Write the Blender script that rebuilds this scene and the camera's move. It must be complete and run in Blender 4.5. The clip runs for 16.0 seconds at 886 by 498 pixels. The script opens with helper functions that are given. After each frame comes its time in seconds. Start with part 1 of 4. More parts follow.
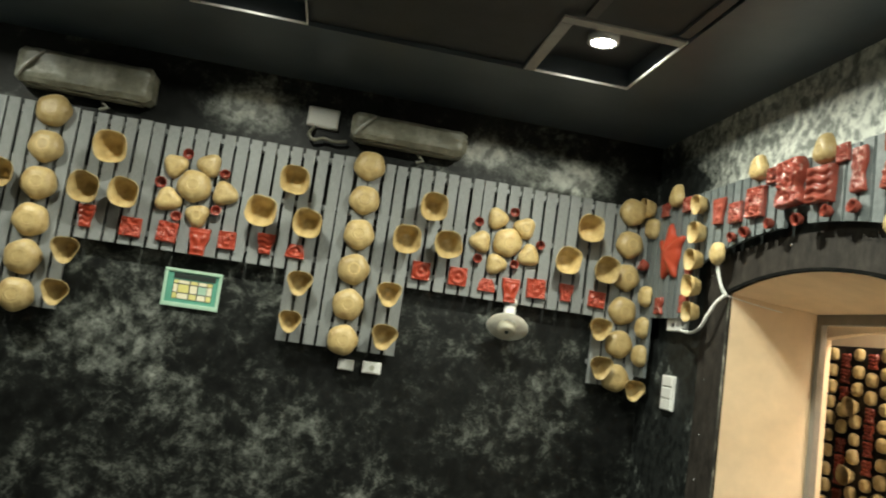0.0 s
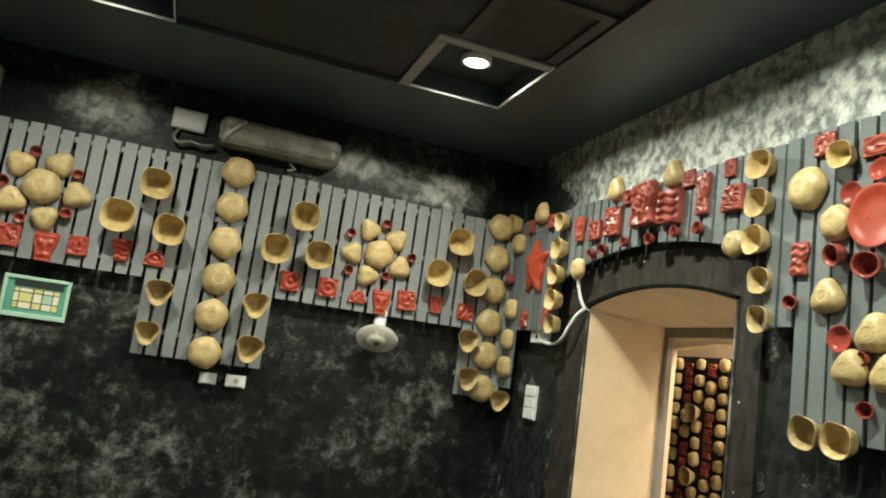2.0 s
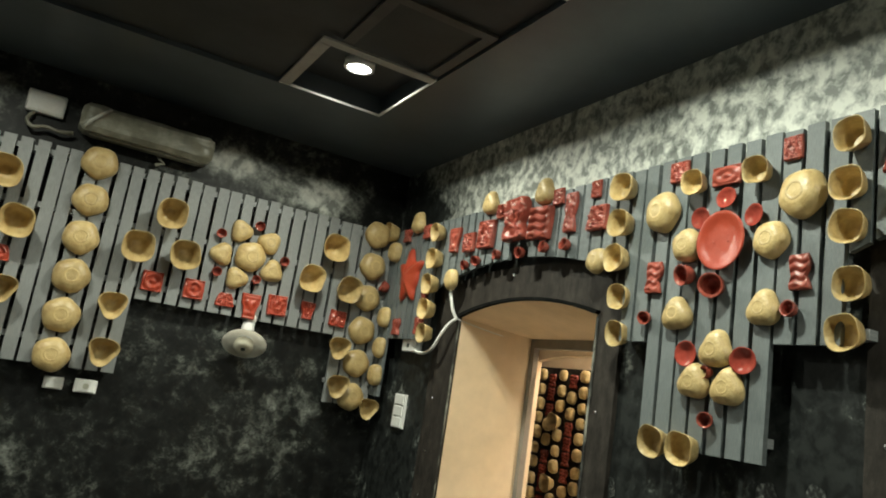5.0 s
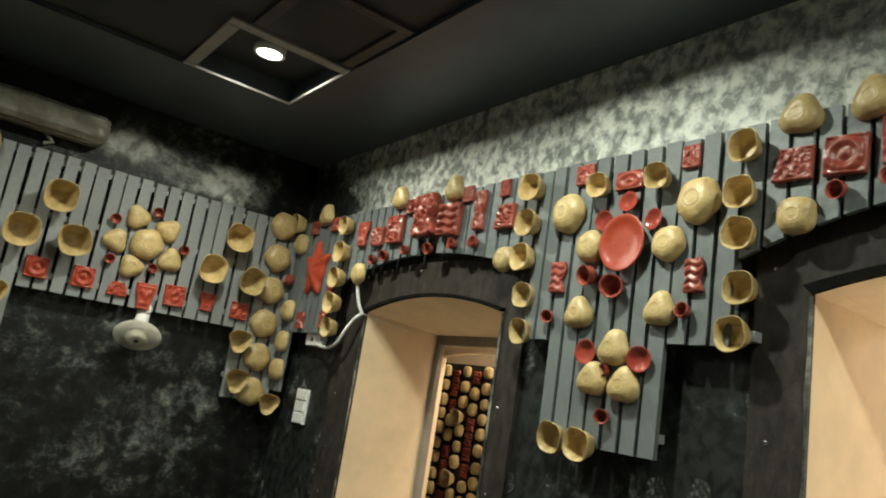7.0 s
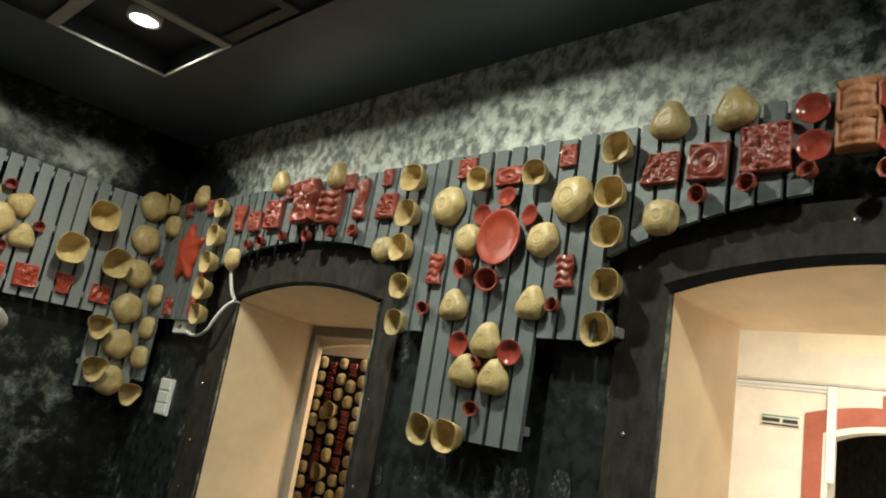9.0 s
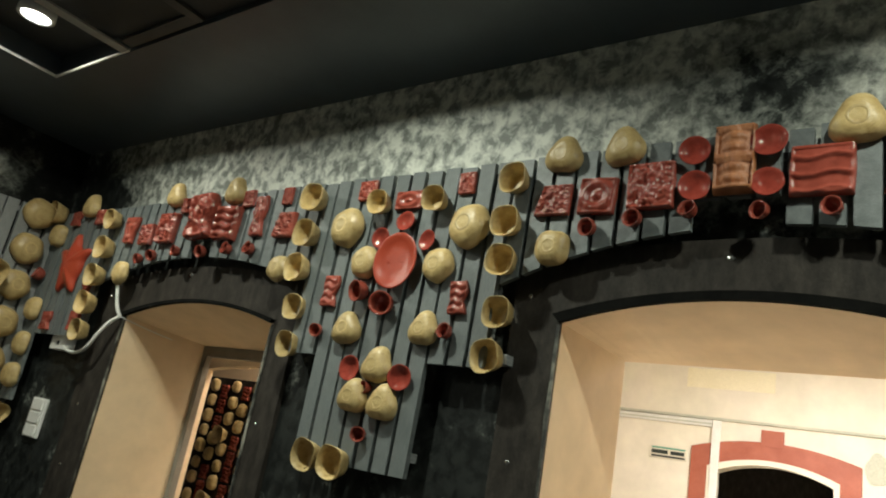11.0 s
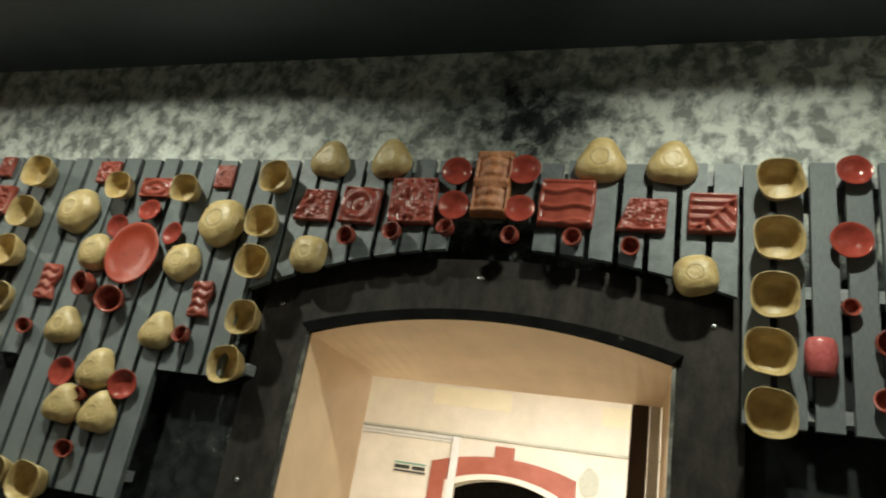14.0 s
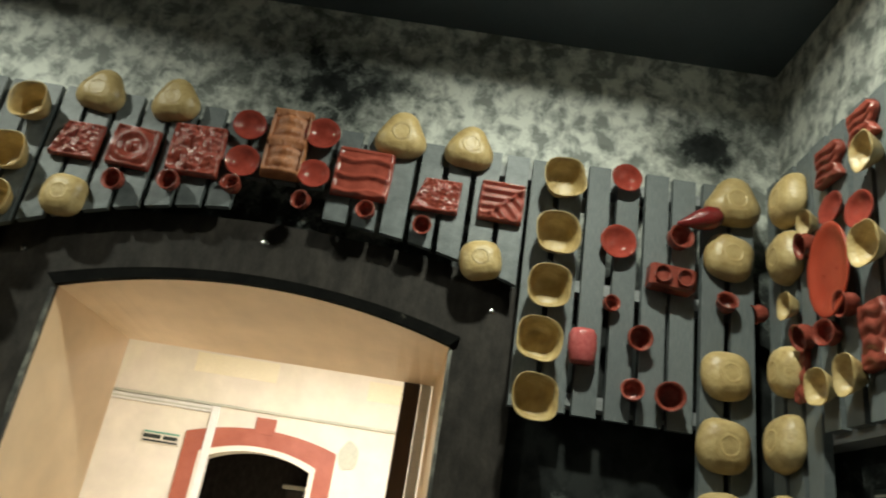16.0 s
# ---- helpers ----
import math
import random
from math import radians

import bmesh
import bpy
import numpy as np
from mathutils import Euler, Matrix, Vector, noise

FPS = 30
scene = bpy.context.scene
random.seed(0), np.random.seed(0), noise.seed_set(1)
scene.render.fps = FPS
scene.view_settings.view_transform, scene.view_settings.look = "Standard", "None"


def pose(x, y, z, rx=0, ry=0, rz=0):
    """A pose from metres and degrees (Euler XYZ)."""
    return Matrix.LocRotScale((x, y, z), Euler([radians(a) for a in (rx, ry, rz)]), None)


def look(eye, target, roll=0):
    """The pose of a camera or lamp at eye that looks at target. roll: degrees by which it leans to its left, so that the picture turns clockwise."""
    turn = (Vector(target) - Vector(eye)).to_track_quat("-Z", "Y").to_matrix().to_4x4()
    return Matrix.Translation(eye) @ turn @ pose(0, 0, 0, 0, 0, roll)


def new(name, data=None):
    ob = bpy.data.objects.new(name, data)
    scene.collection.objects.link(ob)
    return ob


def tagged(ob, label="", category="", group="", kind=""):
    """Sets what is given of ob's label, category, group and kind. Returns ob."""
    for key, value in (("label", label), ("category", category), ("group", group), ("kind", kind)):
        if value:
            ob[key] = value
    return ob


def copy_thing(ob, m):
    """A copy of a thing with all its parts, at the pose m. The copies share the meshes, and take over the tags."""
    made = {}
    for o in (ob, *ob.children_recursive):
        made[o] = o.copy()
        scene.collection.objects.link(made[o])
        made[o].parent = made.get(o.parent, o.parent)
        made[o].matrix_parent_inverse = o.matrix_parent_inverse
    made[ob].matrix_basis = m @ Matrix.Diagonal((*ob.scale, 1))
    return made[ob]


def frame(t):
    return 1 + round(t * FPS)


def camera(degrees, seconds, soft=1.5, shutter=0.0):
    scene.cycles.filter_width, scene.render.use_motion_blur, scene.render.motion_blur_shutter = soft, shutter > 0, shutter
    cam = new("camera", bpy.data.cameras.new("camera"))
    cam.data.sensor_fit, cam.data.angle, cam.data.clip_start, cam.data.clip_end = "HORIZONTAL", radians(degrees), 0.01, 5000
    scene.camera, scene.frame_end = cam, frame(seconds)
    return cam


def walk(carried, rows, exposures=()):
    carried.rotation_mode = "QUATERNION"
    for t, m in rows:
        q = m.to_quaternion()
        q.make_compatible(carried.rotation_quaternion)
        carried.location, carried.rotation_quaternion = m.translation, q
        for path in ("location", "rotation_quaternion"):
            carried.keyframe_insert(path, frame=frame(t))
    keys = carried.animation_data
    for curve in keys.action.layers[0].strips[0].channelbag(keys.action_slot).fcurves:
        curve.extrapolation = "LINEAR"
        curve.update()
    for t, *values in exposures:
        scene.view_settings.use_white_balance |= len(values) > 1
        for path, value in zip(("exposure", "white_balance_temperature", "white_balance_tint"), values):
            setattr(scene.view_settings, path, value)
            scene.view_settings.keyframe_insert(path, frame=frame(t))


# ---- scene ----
cam = camera(63.6, 16.0, soft=1.9, shutter=0.5)
PATH = [
    (0, (-2.263, -5.01, 1.598), (-1.973, -3.045, 1.835), 8.2),
    (0.5, (-2.28, -5.021, 1.591), (-1.886, -3.077, 1.848), 7.8),
    (1, (-2.245, -5.008, 1.602), (-1.822, -3.072, 1.87), 7.7),
    (1.5, (-2.284, -5.015, 1.595), (-1.734, -3.115, 1.893), 7.8),
    (2, (-2.268, -5.015, 1.603), (-1.639, -3.143, 1.92), 8.0),
    (2.5, (-2.26, -5.017, 1.61), (-1.582, -3.163, 1.928), 7.9),
    (3, (-2.255, -5.019, 1.608), (-1.511, -3.192, 1.939), 8.4),
    (3.5, (-2.242, -5.015, 1.615), (-1.442, -3.214, 1.955), 8.6),
    (4, (-2.25, -5.022, 1.607), (-1.391, -3.253, 1.973), 8.6),
    (6.5, (-2.244, -5.004, 1.608), (-1.183, -3.356, 2.007), 9.2),
    (7, (-2.235, -4.999, 1.611), (-1.093, -3.409, 2.024), 9.1),
    (7.5, (-2.235, -4.993, 1.611), (-1.033, -3.445, 2.013), 8.8),
    (8, (-2.21, -4.987, 1.605), (-0.931, -3.502, 2.006), 9.0),
    (10.5, (-2.13, -5.019, 1.602), (-0.672, -3.765, 2.151), 10.5),
    (11, (-2.108, -5.03, 1.604), (-0.607, -3.835, 2.169), 10.6),
    (11.5, (-2.091, -5.039, 1.604), (-0.554, -3.893, 2.173), 10.8),
    (12, (-2.072, -5.043, 1.604), (-0.48, -3.98, 2.185), 10.7),
    (12.5, (-2.056, -5.034, 1.608), (-0.405, -4.072, 2.198), 10.6),
    (13, (-2.037, -5.028, 1.606), (-0.336, -4.181, 2.229), 10.6),
    (13.5, (-2.017, -5.021, 1.617), (-0.285, -4.288, 2.295), 10.0),
    (14, (-2.005, -5.015, 1.621), (-0.243, -4.39, 2.33), 9.9),
    (14.5, (-1.983, -5.004, 1.624), (-0.18, -4.538, 2.352), 10.1),
    (15, (-1.964, -4.99, 1.631), (-0.128, -4.701, 2.369), 9.8),
    (15.5, (-1.949, -4.979, 1.632), (-0.096, -4.806, 2.363), 9.7),
    (16, (-1.934, -4.976, 1.636), (-0.074, -4.954, 2.372), 9.1),
]
EXPOSURES = [(0.0, 0.44), (3.5, 0.2), (7.0, -0.05), (11.0, -0.52), (13.5, -0.62), (16.0, -0.52)]
walk(cam, [(t, look(eye, target, roll)) for t, eye, target, roll in PATH], EXPOSURES)

# ---- world and light ----
world = bpy.data.worlds.new("world")
scene.world = world
world.use_nodes = True
world.node_tree.nodes["Background"].inputs[0].default_value = (0.02, 0.02, 0.022, 1)
world.node_tree.nodes["Background"].inputs[1].default_value = 0.3
CEIL = 3.265
LAMP_POWER = 50.0
ROOM_POWER = 245.0


def lamp(name, m, size, power, colour, shape="DISK", spread=180):
    data = bpy.data.lights.new(name, "AREA")
    data.shape, data.size, data.energy, data.color = shape, size, power, colour
    data.spread = math.radians(spread)
    ob = new(name, data)
    ob.matrix_world = m
    return ob


# ---- materials ----
def material(name, build):
    mat = bpy.data.materials.new(name)
    mat.use_nodes = True
    nt = mat.node_tree
    build(nt, nt.nodes, nt.links, nt.nodes["Principled BSDF"])
    return mat


def ramp(nodes, stops):
    r = nodes.new("ShaderNodeValToRGB")
    r.color_ramp.elements[0].position, r.color_ramp.elements[0].color = stops[0][0], (*stops[0][1], 1)
    r.color_ramp.elements[1].position, r.color_ramp.elements[1].color = stops[-1][0], (*stops[-1][1], 1)
    for p, c in stops[1:-1]:
        e = r.color_ramp.elements.new(p)
        e.color = (*c, 1)
    return r


def noise_node(nodes, links, scale, detail=4, rough=0.6, coord="Object", stretch=(1, 1, 1), distort=0.0):
    co = nodes.new("ShaderNodeTexCoord")
    mp = nodes.new("ShaderNodeMapping")
    mp.inputs["Scale"].default_value = stretch
    links.new(co.outputs[coord], mp.inputs[0])
    n = nodes.new("ShaderNodeTexNoise")
    n.inputs["Scale"].default_value, n.inputs["Detail"].default_value = scale, detail
    n.inputs["Roughness"].default_value, n.inputs["Distortion"].default_value = rough, distort
    links.new(mp.outputs[0], n.inputs["Vector"])
    return n


def bump(nodes, links, height, bsdf, strength, distance=0.004):
    b = nodes.new("ShaderNodeBump")
    b.inputs["Strength"].default_value, b.inputs["Distance"].default_value = strength, distance
    links.new(height, b.inputs["Height"])
    links.new(b.outputs[0], bsdf.inputs["Normal"])


def mix(nodes, links, fac, a, b, mode="MIX"):
    m = nodes.new("ShaderNodeMix")
    m.data_type, m.blend_type = "RGBA", mode
    if isinstance(fac, float):
        m.inputs[0].default_value = fac
    else:
        links.new(fac, m.inputs[0])
    for sock, v in ((m.inputs[6], a), (m.inputs[7], b)):
        if isinstance(v, tuple):
            sock.default_value = (*v, 1)
        else:
            links.new(v, sock)
    return m.outputs[2]


def speckled(name, stops, scale=14.0, rough=0.5, spread=0.12, bump_by=0.2, fine=90.0, stretch=(1, 1, 1), metal=0.0, shine=0.5):
    def build(nt, nodes, links, bsdf):
        n = noise_node(nodes, links, scale, 5, 0.62, stretch=stretch)
        r = ramp(nodes, stops)
        links.new(n.outputs[0], r.inputs[0])
        f = noise_node(nodes, links, fine, 3, 0.6, stretch=stretch)
        info = nodes.new("ShaderNodeObjectInfo")
        v = nodes.new("ShaderNodeMapRange")
        v.inputs["To Min"].default_value, v.inputs["To Max"].default_value = 1 - spread, 1 + spread
        links.new(info.outputs["Random"], v.inputs["Value"])
        hsv = nodes.new("ShaderNodeHueSaturation")
        links.new(v.outputs[0], hsv.inputs["Value"])
        links.new(r.outputs[0], hsv.inputs["Color"])
        g = nodes.new("ShaderNodeMapRange")
        g.inputs["To Min"].default_value, g.inputs["To Max"].default_value = 0.82, 1.14
        links.new(f.outputs[0], g.inputs["Value"])
        out = mix(nodes, links, 1.0, hsv.outputs[0], g.outputs[0], "MULTIPLY")
        links.new(out, bsdf.inputs["Base Color"])
        bsdf.inputs["Roughness"].default_value, bsdf.inputs["Metallic"].default_value = rough, metal
        bsdf.inputs["Specular IOR Level"].default_value = shine
        if bump_by:
            bump(nodes, links, f.outputs[0], bsdf, bump_by)
    return material(name, build)


def sponge_paint(nt, nodes, links, bsdf, low=0.0, thick=0.2, blobs=(), size=9.5, swirl=0.6, grain=0.44, clouds=0.62, veins=0.0, soft=False):
    """Black wall paint dabbed over with grey-green in cloudy, marbled patches; low and thick: how much of it below and
    above; blobs: local changes, some of them lamp light and shade put into the paint.
    """
    cloud = noise_node(nodes, links, 1.5, 3, 0.55, "Object", (1, 1, 1), 0.6)
    dab = noise_node(nodes, links, size, 9, 0.72, "Object", (1, 1, 1), swirl)
    fleck = noise_node(nodes, links, 26.0, 5, 0.7, "Object", (1, 1, 1), 0.5)
    co = nodes.new("ShaderNodeTexCoord")
    sep = nodes.new("ShaderNodeSeparateXYZ")
    links.new(co.outputs["Object"], sep.inputs[0])
    # the band above the slats was dabbed far more thickly than the wall below
    high = nodes.new("ShaderNodeMapRange")
    high.inputs["From Min"].default_value, high.inputs["From Max"].default_value = 2.4, 2.7
    high.inputs["To Min"].default_value, high.inputs["To Max"].default_value = low, thick
    links.new(sep.outputs[2], high.inputs["Value"])

    def add_scaled(x, k, y):
        m = nodes.new("ShaderNodeMath")
        m.operation = "MULTIPLY_ADD"
        m.inputs[1].default_value = k
        links.new(x, m.inputs[0])
        links.new(y, m.inputs[2])
        return m.outputs[0]
    amount = high.outputs[0]
    for place, radii, k in blobs:
        mp = nodes.new("ShaderNodeMapping")
        mp.vector_type = "TEXTURE"
        mp.inputs["Location"].default_value, mp.inputs["Scale"].default_value = place, radii
        links.new(co.outputs["Object"], mp.inputs[0])
        ball = nodes.new("ShaderNodeTexGradient")
        ball.gradient_type = "QUADRATIC_SPHERE"
        links.new(mp.outputs[0], ball.inputs[0])
        amount = add_scaled(ball.outputs["Fac"], k, amount)
    if veins:
        # thin marbled veins where a slow noise crosses its mean
        slow = noise_node(nodes, links, 3.6, 8, 0.7, "Object", (1, 1, 1.25), 0.5)
        off = nodes.new("ShaderNodeMath")
        off.operation = "SUBTRACT"
        off.inputs[1].default_value = 0.5
        links.new(slow.outputs[0], off.inputs[0])
        far = nodes.new("ShaderNodeMath")
        far.operation = "ABSOLUTE"
        links.new(off.outputs[0], far.inputs[0])
        amount = add_scaled(far.outputs[0], -veins, amount)
    total = add_scaled(fleck.outputs[0], grain, add_scaled(dab.outputs[0], 0.55, add_scaled(cloud.outputs[0], clouds, amount)))
    stops = [(0.5, (0.015, 0.017, 0.0165)), (0.565, (0.03, 0.034, 0.032)), (0.606, (0.1, 0.109, 0.102)), (0.67, (0.2, 0.21, 0.195)), (0.77, (0.325, 0.335, 0.31)), (0.9, (0.52, 0.53, 0.495))]
    if soft:
        stops = [(0.44, (0.0055, 0.006, 0.0056)), (0.54, (0.013, 0.0145, 0.0132)), (0.61, (0.05, 0.054, 0.048)), (0.69, (0.11, 0.116, 0.105)), (0.79, (0.22, 0.23, 0.21)), (0.95, (0.45, 0.46, 0.43))]
    r = ramp(nodes, stops)
    scaled = nodes.new("ShaderNodeMath")
    scaled.operation = "MULTIPLY_ADD"
    scaled.inputs[1].default_value, scaled.inputs[2].default_value = 1.05, -0.272
    links.new(total, scaled.inputs[0])
    links.new(scaled.outputs[0], r.inputs[0])
    # broken, streaky coverage of the dabbing sponge
    streak = noise_node(nodes, links, 11.0 if soft else 17.0, 4, 0.58, "Object", (1, 1, 0.9), 0.3)
    if soft:
        cover = ramp(nodes, [(0.4, (0.45, 0.46, 0.45)), (0.48, (0.92, 0.93, 0.92)), (0.62, (1.4, 1.4, 1.37))])
    else:
        cover = ramp(nodes, [(0.4, (0.46, 0.48, 0.47)), (0.455, (0.76, 0.78, 0.77)), (0.5, (1.0, 1.0, 0.99)), (0.6, (1.45, 1.45, 1.41))])
    links.new(streak.outputs[0], cover.inputs[0])
    links.new(mix(nodes, links, 1.0, r.outputs[0], cover.outputs[0], "MULTIPLY"), bsdf.inputs["Base Color"])
    bsdf.inputs["Roughness"].default_value = 0.5
    bsdf.inputs["Specular IOR Level"].default_value = 0.25
    bump(nodes, links, dab.outputs[0], bsdf, 0.2, 0.006)


def cane(nt, nodes, links, bsdf):
    """Turned, varnished pale wood: faint rings round the axis and darker streaks."""
    co = nodes.new("ShaderNodeTexCoord")
    w = nodes.new("ShaderNodeTexWave")
    w.wave_type, w.rings_direction = "RINGS", "Z"
    w.inputs["Scale"].default_value, w.inputs["Distortion"].default_value = 3.2, 2.0
    w.inputs["Detail"].default_value, w.inputs["Detail Scale"].default_value = 3.0, 2.0
    links.new(co.outputs["Object"], w.inputs["Vector"])
    n = noise_node(nodes, links, 1.3, 4, 0.6)
    info = nodes.new("ShaderNodeObjectInfo")
    base = ramp(nodes, [(0.25, (0.36, 0.24, 0.095)), (0.5, (0.5, 0.37, 0.165)), (0.8, (0.61, 0.48, 0.25))])
    links.new(n.outputs[0], base.inputs[0])
    v = nodes.new("ShaderNodeMapRange")
    v.inputs["To Min"].default_value, v.inputs["To Max"].default_value = 0.84, 1.12
    links.new(info.outputs["Random"], v.inputs["Value"])
    hsv = nodes.new("ShaderNodeHueSaturation")
    links.new(v.outputs[0], hsv.inputs["Value"])
    links.new(base.outputs[0], hsv.inputs["Color"])
    ring = nodes.new("ShaderNodeMapRange")
    ring.inputs["To Min"].default_value, ring.inputs["To Max"].default_value = 0.955, 1.02
    links.new(w.outputs["Fac"], ring.inputs["Value"])
    stain = noise_node(nodes, links, 2.6, 6, 0.7, distort=0.6)
    brown = ramp(nodes, [(0.3, (0.78, 0.7, 0.58)), (0.42, (0.97, 0.96, 0.94)), (0.7, (1.04, 1.03, 1.02))])
    links.new(stain.outputs[0], brown.inputs[0])
    turned = mix(nodes, links, 1.0, hsv.outputs[0], ring.outputs[0], "MULTIPLY")
    links.new(mix(nodes, links, 1.0, turned, brown.outputs[0], "MULTIPLY"), bsdf.inputs["Base Color"])
    bsdf.inputs["Roughness"].default_value = 0.42
    chisel = noise_node(nodes, links, 3.0, 3, 0.5)
    bump(nodes, links, chisel.outputs[0], bsdf, 0.12, 0.05)


# blobs at y -4.5 and -5.2 paint in the downlights' dark gap and pool
SPONGE = material("sponge paint", lambda nt, nodes, links, bsdf: sponge_paint(nt, nodes, links, bsdf, -0.09, 0.33, [((0.1, -0.2, 2.9), (1, 1.8, 1.2), -0.55), ((0.1, -4.5, 2.95), (1, 0.6, 0.45), -0.5), ((0.1, -5.75, 2.93), (1, 0.36, 0.24), -0.5), ((0.1, -5.2, 3.0), (1, 0.7, 0.4), 0.12), ((0.1, -5.37, 1.74), (1, 0.07, 0.16), 0.4), ((0.1, -5.52, 1.72), (1, 0.11, 0.16), 0.4)], 7.5, 0.3))
SPONGE_SOUTH = material("thick sponge paint", lambda nt, nodes, links, bsdf: sponge_paint(nt, nodes, links, bsdf, -0.05, 0.36))
# pale upper blobs paint in lamp scallops and gloss over the real dabs
SPONGE_THIN = material("thin sponge paint with painted lamp pools", lambda nt, nodes, links, bsdf: sponge_paint(nt, nodes, links, bsdf, 0.06, 0.0, [((-3.05, 0.1, 2.98), (0.6, 1, 0.32), 0.72), ((-4.1, 0.1, 3.0), (0.7, 1, 0.4), -0.15), ((-0.62, 0.1, 2.88), (0.5, 1, 0.26), 0.8), ((-1.3, 0.1, 2.97), (0.5, 1, 0.22), 0.8), ((-3.75, 0.1, 1.25), (0.6, 1, 0.4), 0.07), ((-0.3, 0.1, 0.9), (0.9, 1, 0.9), -0.1)], 6.5, 0.6, 0.36, 0.6, 0.9, True))
CANE = material("pale cane wood", cane)
# east and south slats are a darker, bluer grey than the north ones
SLAT_EAST = speckled("darker grey slat colour", [(0.3, (0.098, 0.114, 0.116)), (0.55, (0.142, 0.16, 0.161)), (0.75, (0.186, 0.204, 0.204))], 9.0, 0.5, 0.12, 0.25, 46.0, (3, 3, 0.4))
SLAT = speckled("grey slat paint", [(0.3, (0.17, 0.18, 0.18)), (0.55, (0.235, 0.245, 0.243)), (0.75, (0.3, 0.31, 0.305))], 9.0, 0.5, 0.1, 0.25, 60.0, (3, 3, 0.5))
BATTEN = speckled("batten paint", [(0.3, (0.2, 0.21, 0.21)), (0.7, (0.32, 0.33, 0.33))], 12.0, 0.55)
RED = speckled("red glazed clay", [(0.3, (0.19, 0.038, 0.025)), (0.55, (0.28, 0.06, 0.04)), (0.75, (0.36, 0.09, 0.064))], 3.0, 0.22, 0.16, 0.15)
GLOSSRED = speckled("wet-looking red glaze", [(0.3, (0.22, 0.035, 0.024)), (0.7, (0.34, 0.06, 0.042))], 2.0, 0.07, 0.12, 0.06)
SCARLET = speckled("scarlet glazed clay", [(0.3, (0.32, 0.042, 0.02)), (0.7, (0.4, 0.058, 0.028))], 2.5, 0.3, 0.08, 0.15)
TERRA = speckled("terracotta", [(0.3, (0.27, 0.09, 0.035)), (0.7, (0.46, 0.19, 0.08))], 3.0, 0.42, 0.1, 0.3)
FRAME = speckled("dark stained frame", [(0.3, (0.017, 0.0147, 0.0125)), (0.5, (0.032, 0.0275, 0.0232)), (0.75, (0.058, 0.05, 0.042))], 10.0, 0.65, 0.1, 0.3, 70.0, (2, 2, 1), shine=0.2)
BLACK = speckled("black ceiling paint", [(0.3, (0.048, 0.062, 0.074)), (0.7, (0.07, 0.087, 0.102))], 3.0, 0.36, 0.05, 0.12, shine=0.5)
# darker copy of the ceiling black: the raised field's shade put into colour
FIELD_SHADE = speckled("ceiling black with recess shade", [(0.3, (0.023, 0.025, 0.0275)), (0.7, (0.041, 0.046, 0.05))], 3.0, 0.5, 0.05, 0.12, shine=0.25)
DULLTRIM = speckled("dull dark ceiling rail", [(0.3, (0.03, 0.03, 0.031)), (0.7, (0.06, 0.06, 0.06))], 6.0, 0.5, 0.05, 0.1)
PEACH = speckled("peach wall paint", [(0.3, (0.735, 0.56, 0.36)), (0.7, (0.8, 0.63, 0.43))], 1.6, 0.6, 0.02, 0.04, 7.0)
CREAM = speckled("cream wall paint", [(0.3, (0.765, 0.72, 0.59)), (0.55, (0.78, 0.72, 0.62)), (0.8, (0.785, 0.755, 0.61))], 1.2, 0.6, 0.02, 0.04, 5.0)
BRICKRED = speckled("brick red paint", [(0.3, (0.32, 0.085, 0.05)), (0.7, (0.4, 0.12, 0.075))], 6.0, 0.55, 0.03, 0.1)
WHITE = speckled("white plastic", [(0.3, (0.7, 0.7, 0.67)), (0.7, (0.8, 0.8, 0.77))], 8.0, 0.4, 0.03, 0.05)
IVORY = speckled("yellowed plastic", [(0.3, (0.52, 0.49, 0.38)), (0.7, (0.68, 0.65, 0.53))], 14.0, 0.4, 0.03, 0.1)
GREYTRIM = speckled("grey trim paint", [(0.3, (0.2, 0.18, 0.15)), (0.7, (0.27, 0.24, 0.2))], 8.0, 0.5, 0.03, 0.1)
# unseen floor kept dark so little light bounces up
FLOOR = speckled("dark grey unseen floor", [(0.3, (0.06, 0.058, 0.055)), (0.7, (0.1, 0.097, 0.09))], 5.0, 0.35, 0.06, 0.08)
# unseen floor kept pale so it bounces light up to the soffits
BOUNCE_FLOOR = speckled("pale beige bounce floor", [(0.3, (0.7, 0.61, 0.47)), (0.7, (0.8, 0.71, 0.56))], 4.0, 0.3, 0.03, 0.05)
FILM = speckled("dusty plastic wrap", [(0.3, (0.1, 0.097, 0.07)), (0.5, (0.2, 0.195, 0.15)), (0.7, (0.36, 0.36, 0.3))], 6.0, 0.38, 0.03, 0.5, 30.0)
# paler than the wrap: the crease's gleam is put into its colour
SHEEN = speckled("plastic crease with painted gleam", [(0.3, (0.3, 0.3, 0.26)), (0.7, (0.55, 0.55, 0.5))], 10.0, 0.15, 0.03, 0.2)
FLANGE = speckled("grey painted flange", [(0.3, (0.27, 0.27, 0.26)), (0.7, (0.37, 0.37, 0.355))], 8.0, 0.5, 0.03, 0.1)
GREEN = speckled("green board", [(0.3, (0.11, 0.34, 0.25)), (0.7, (0.15, 0.43, 0.32))], 8.0, 0.3, 0.02, 0.05)
LIME = speckled("pale green acrylic edge", [(0.3, (0.4, 0.6, 0.46)), (0.7, (0.5, 0.7, 0.55))], 8.0, 0.2, 0.02, 0.05)
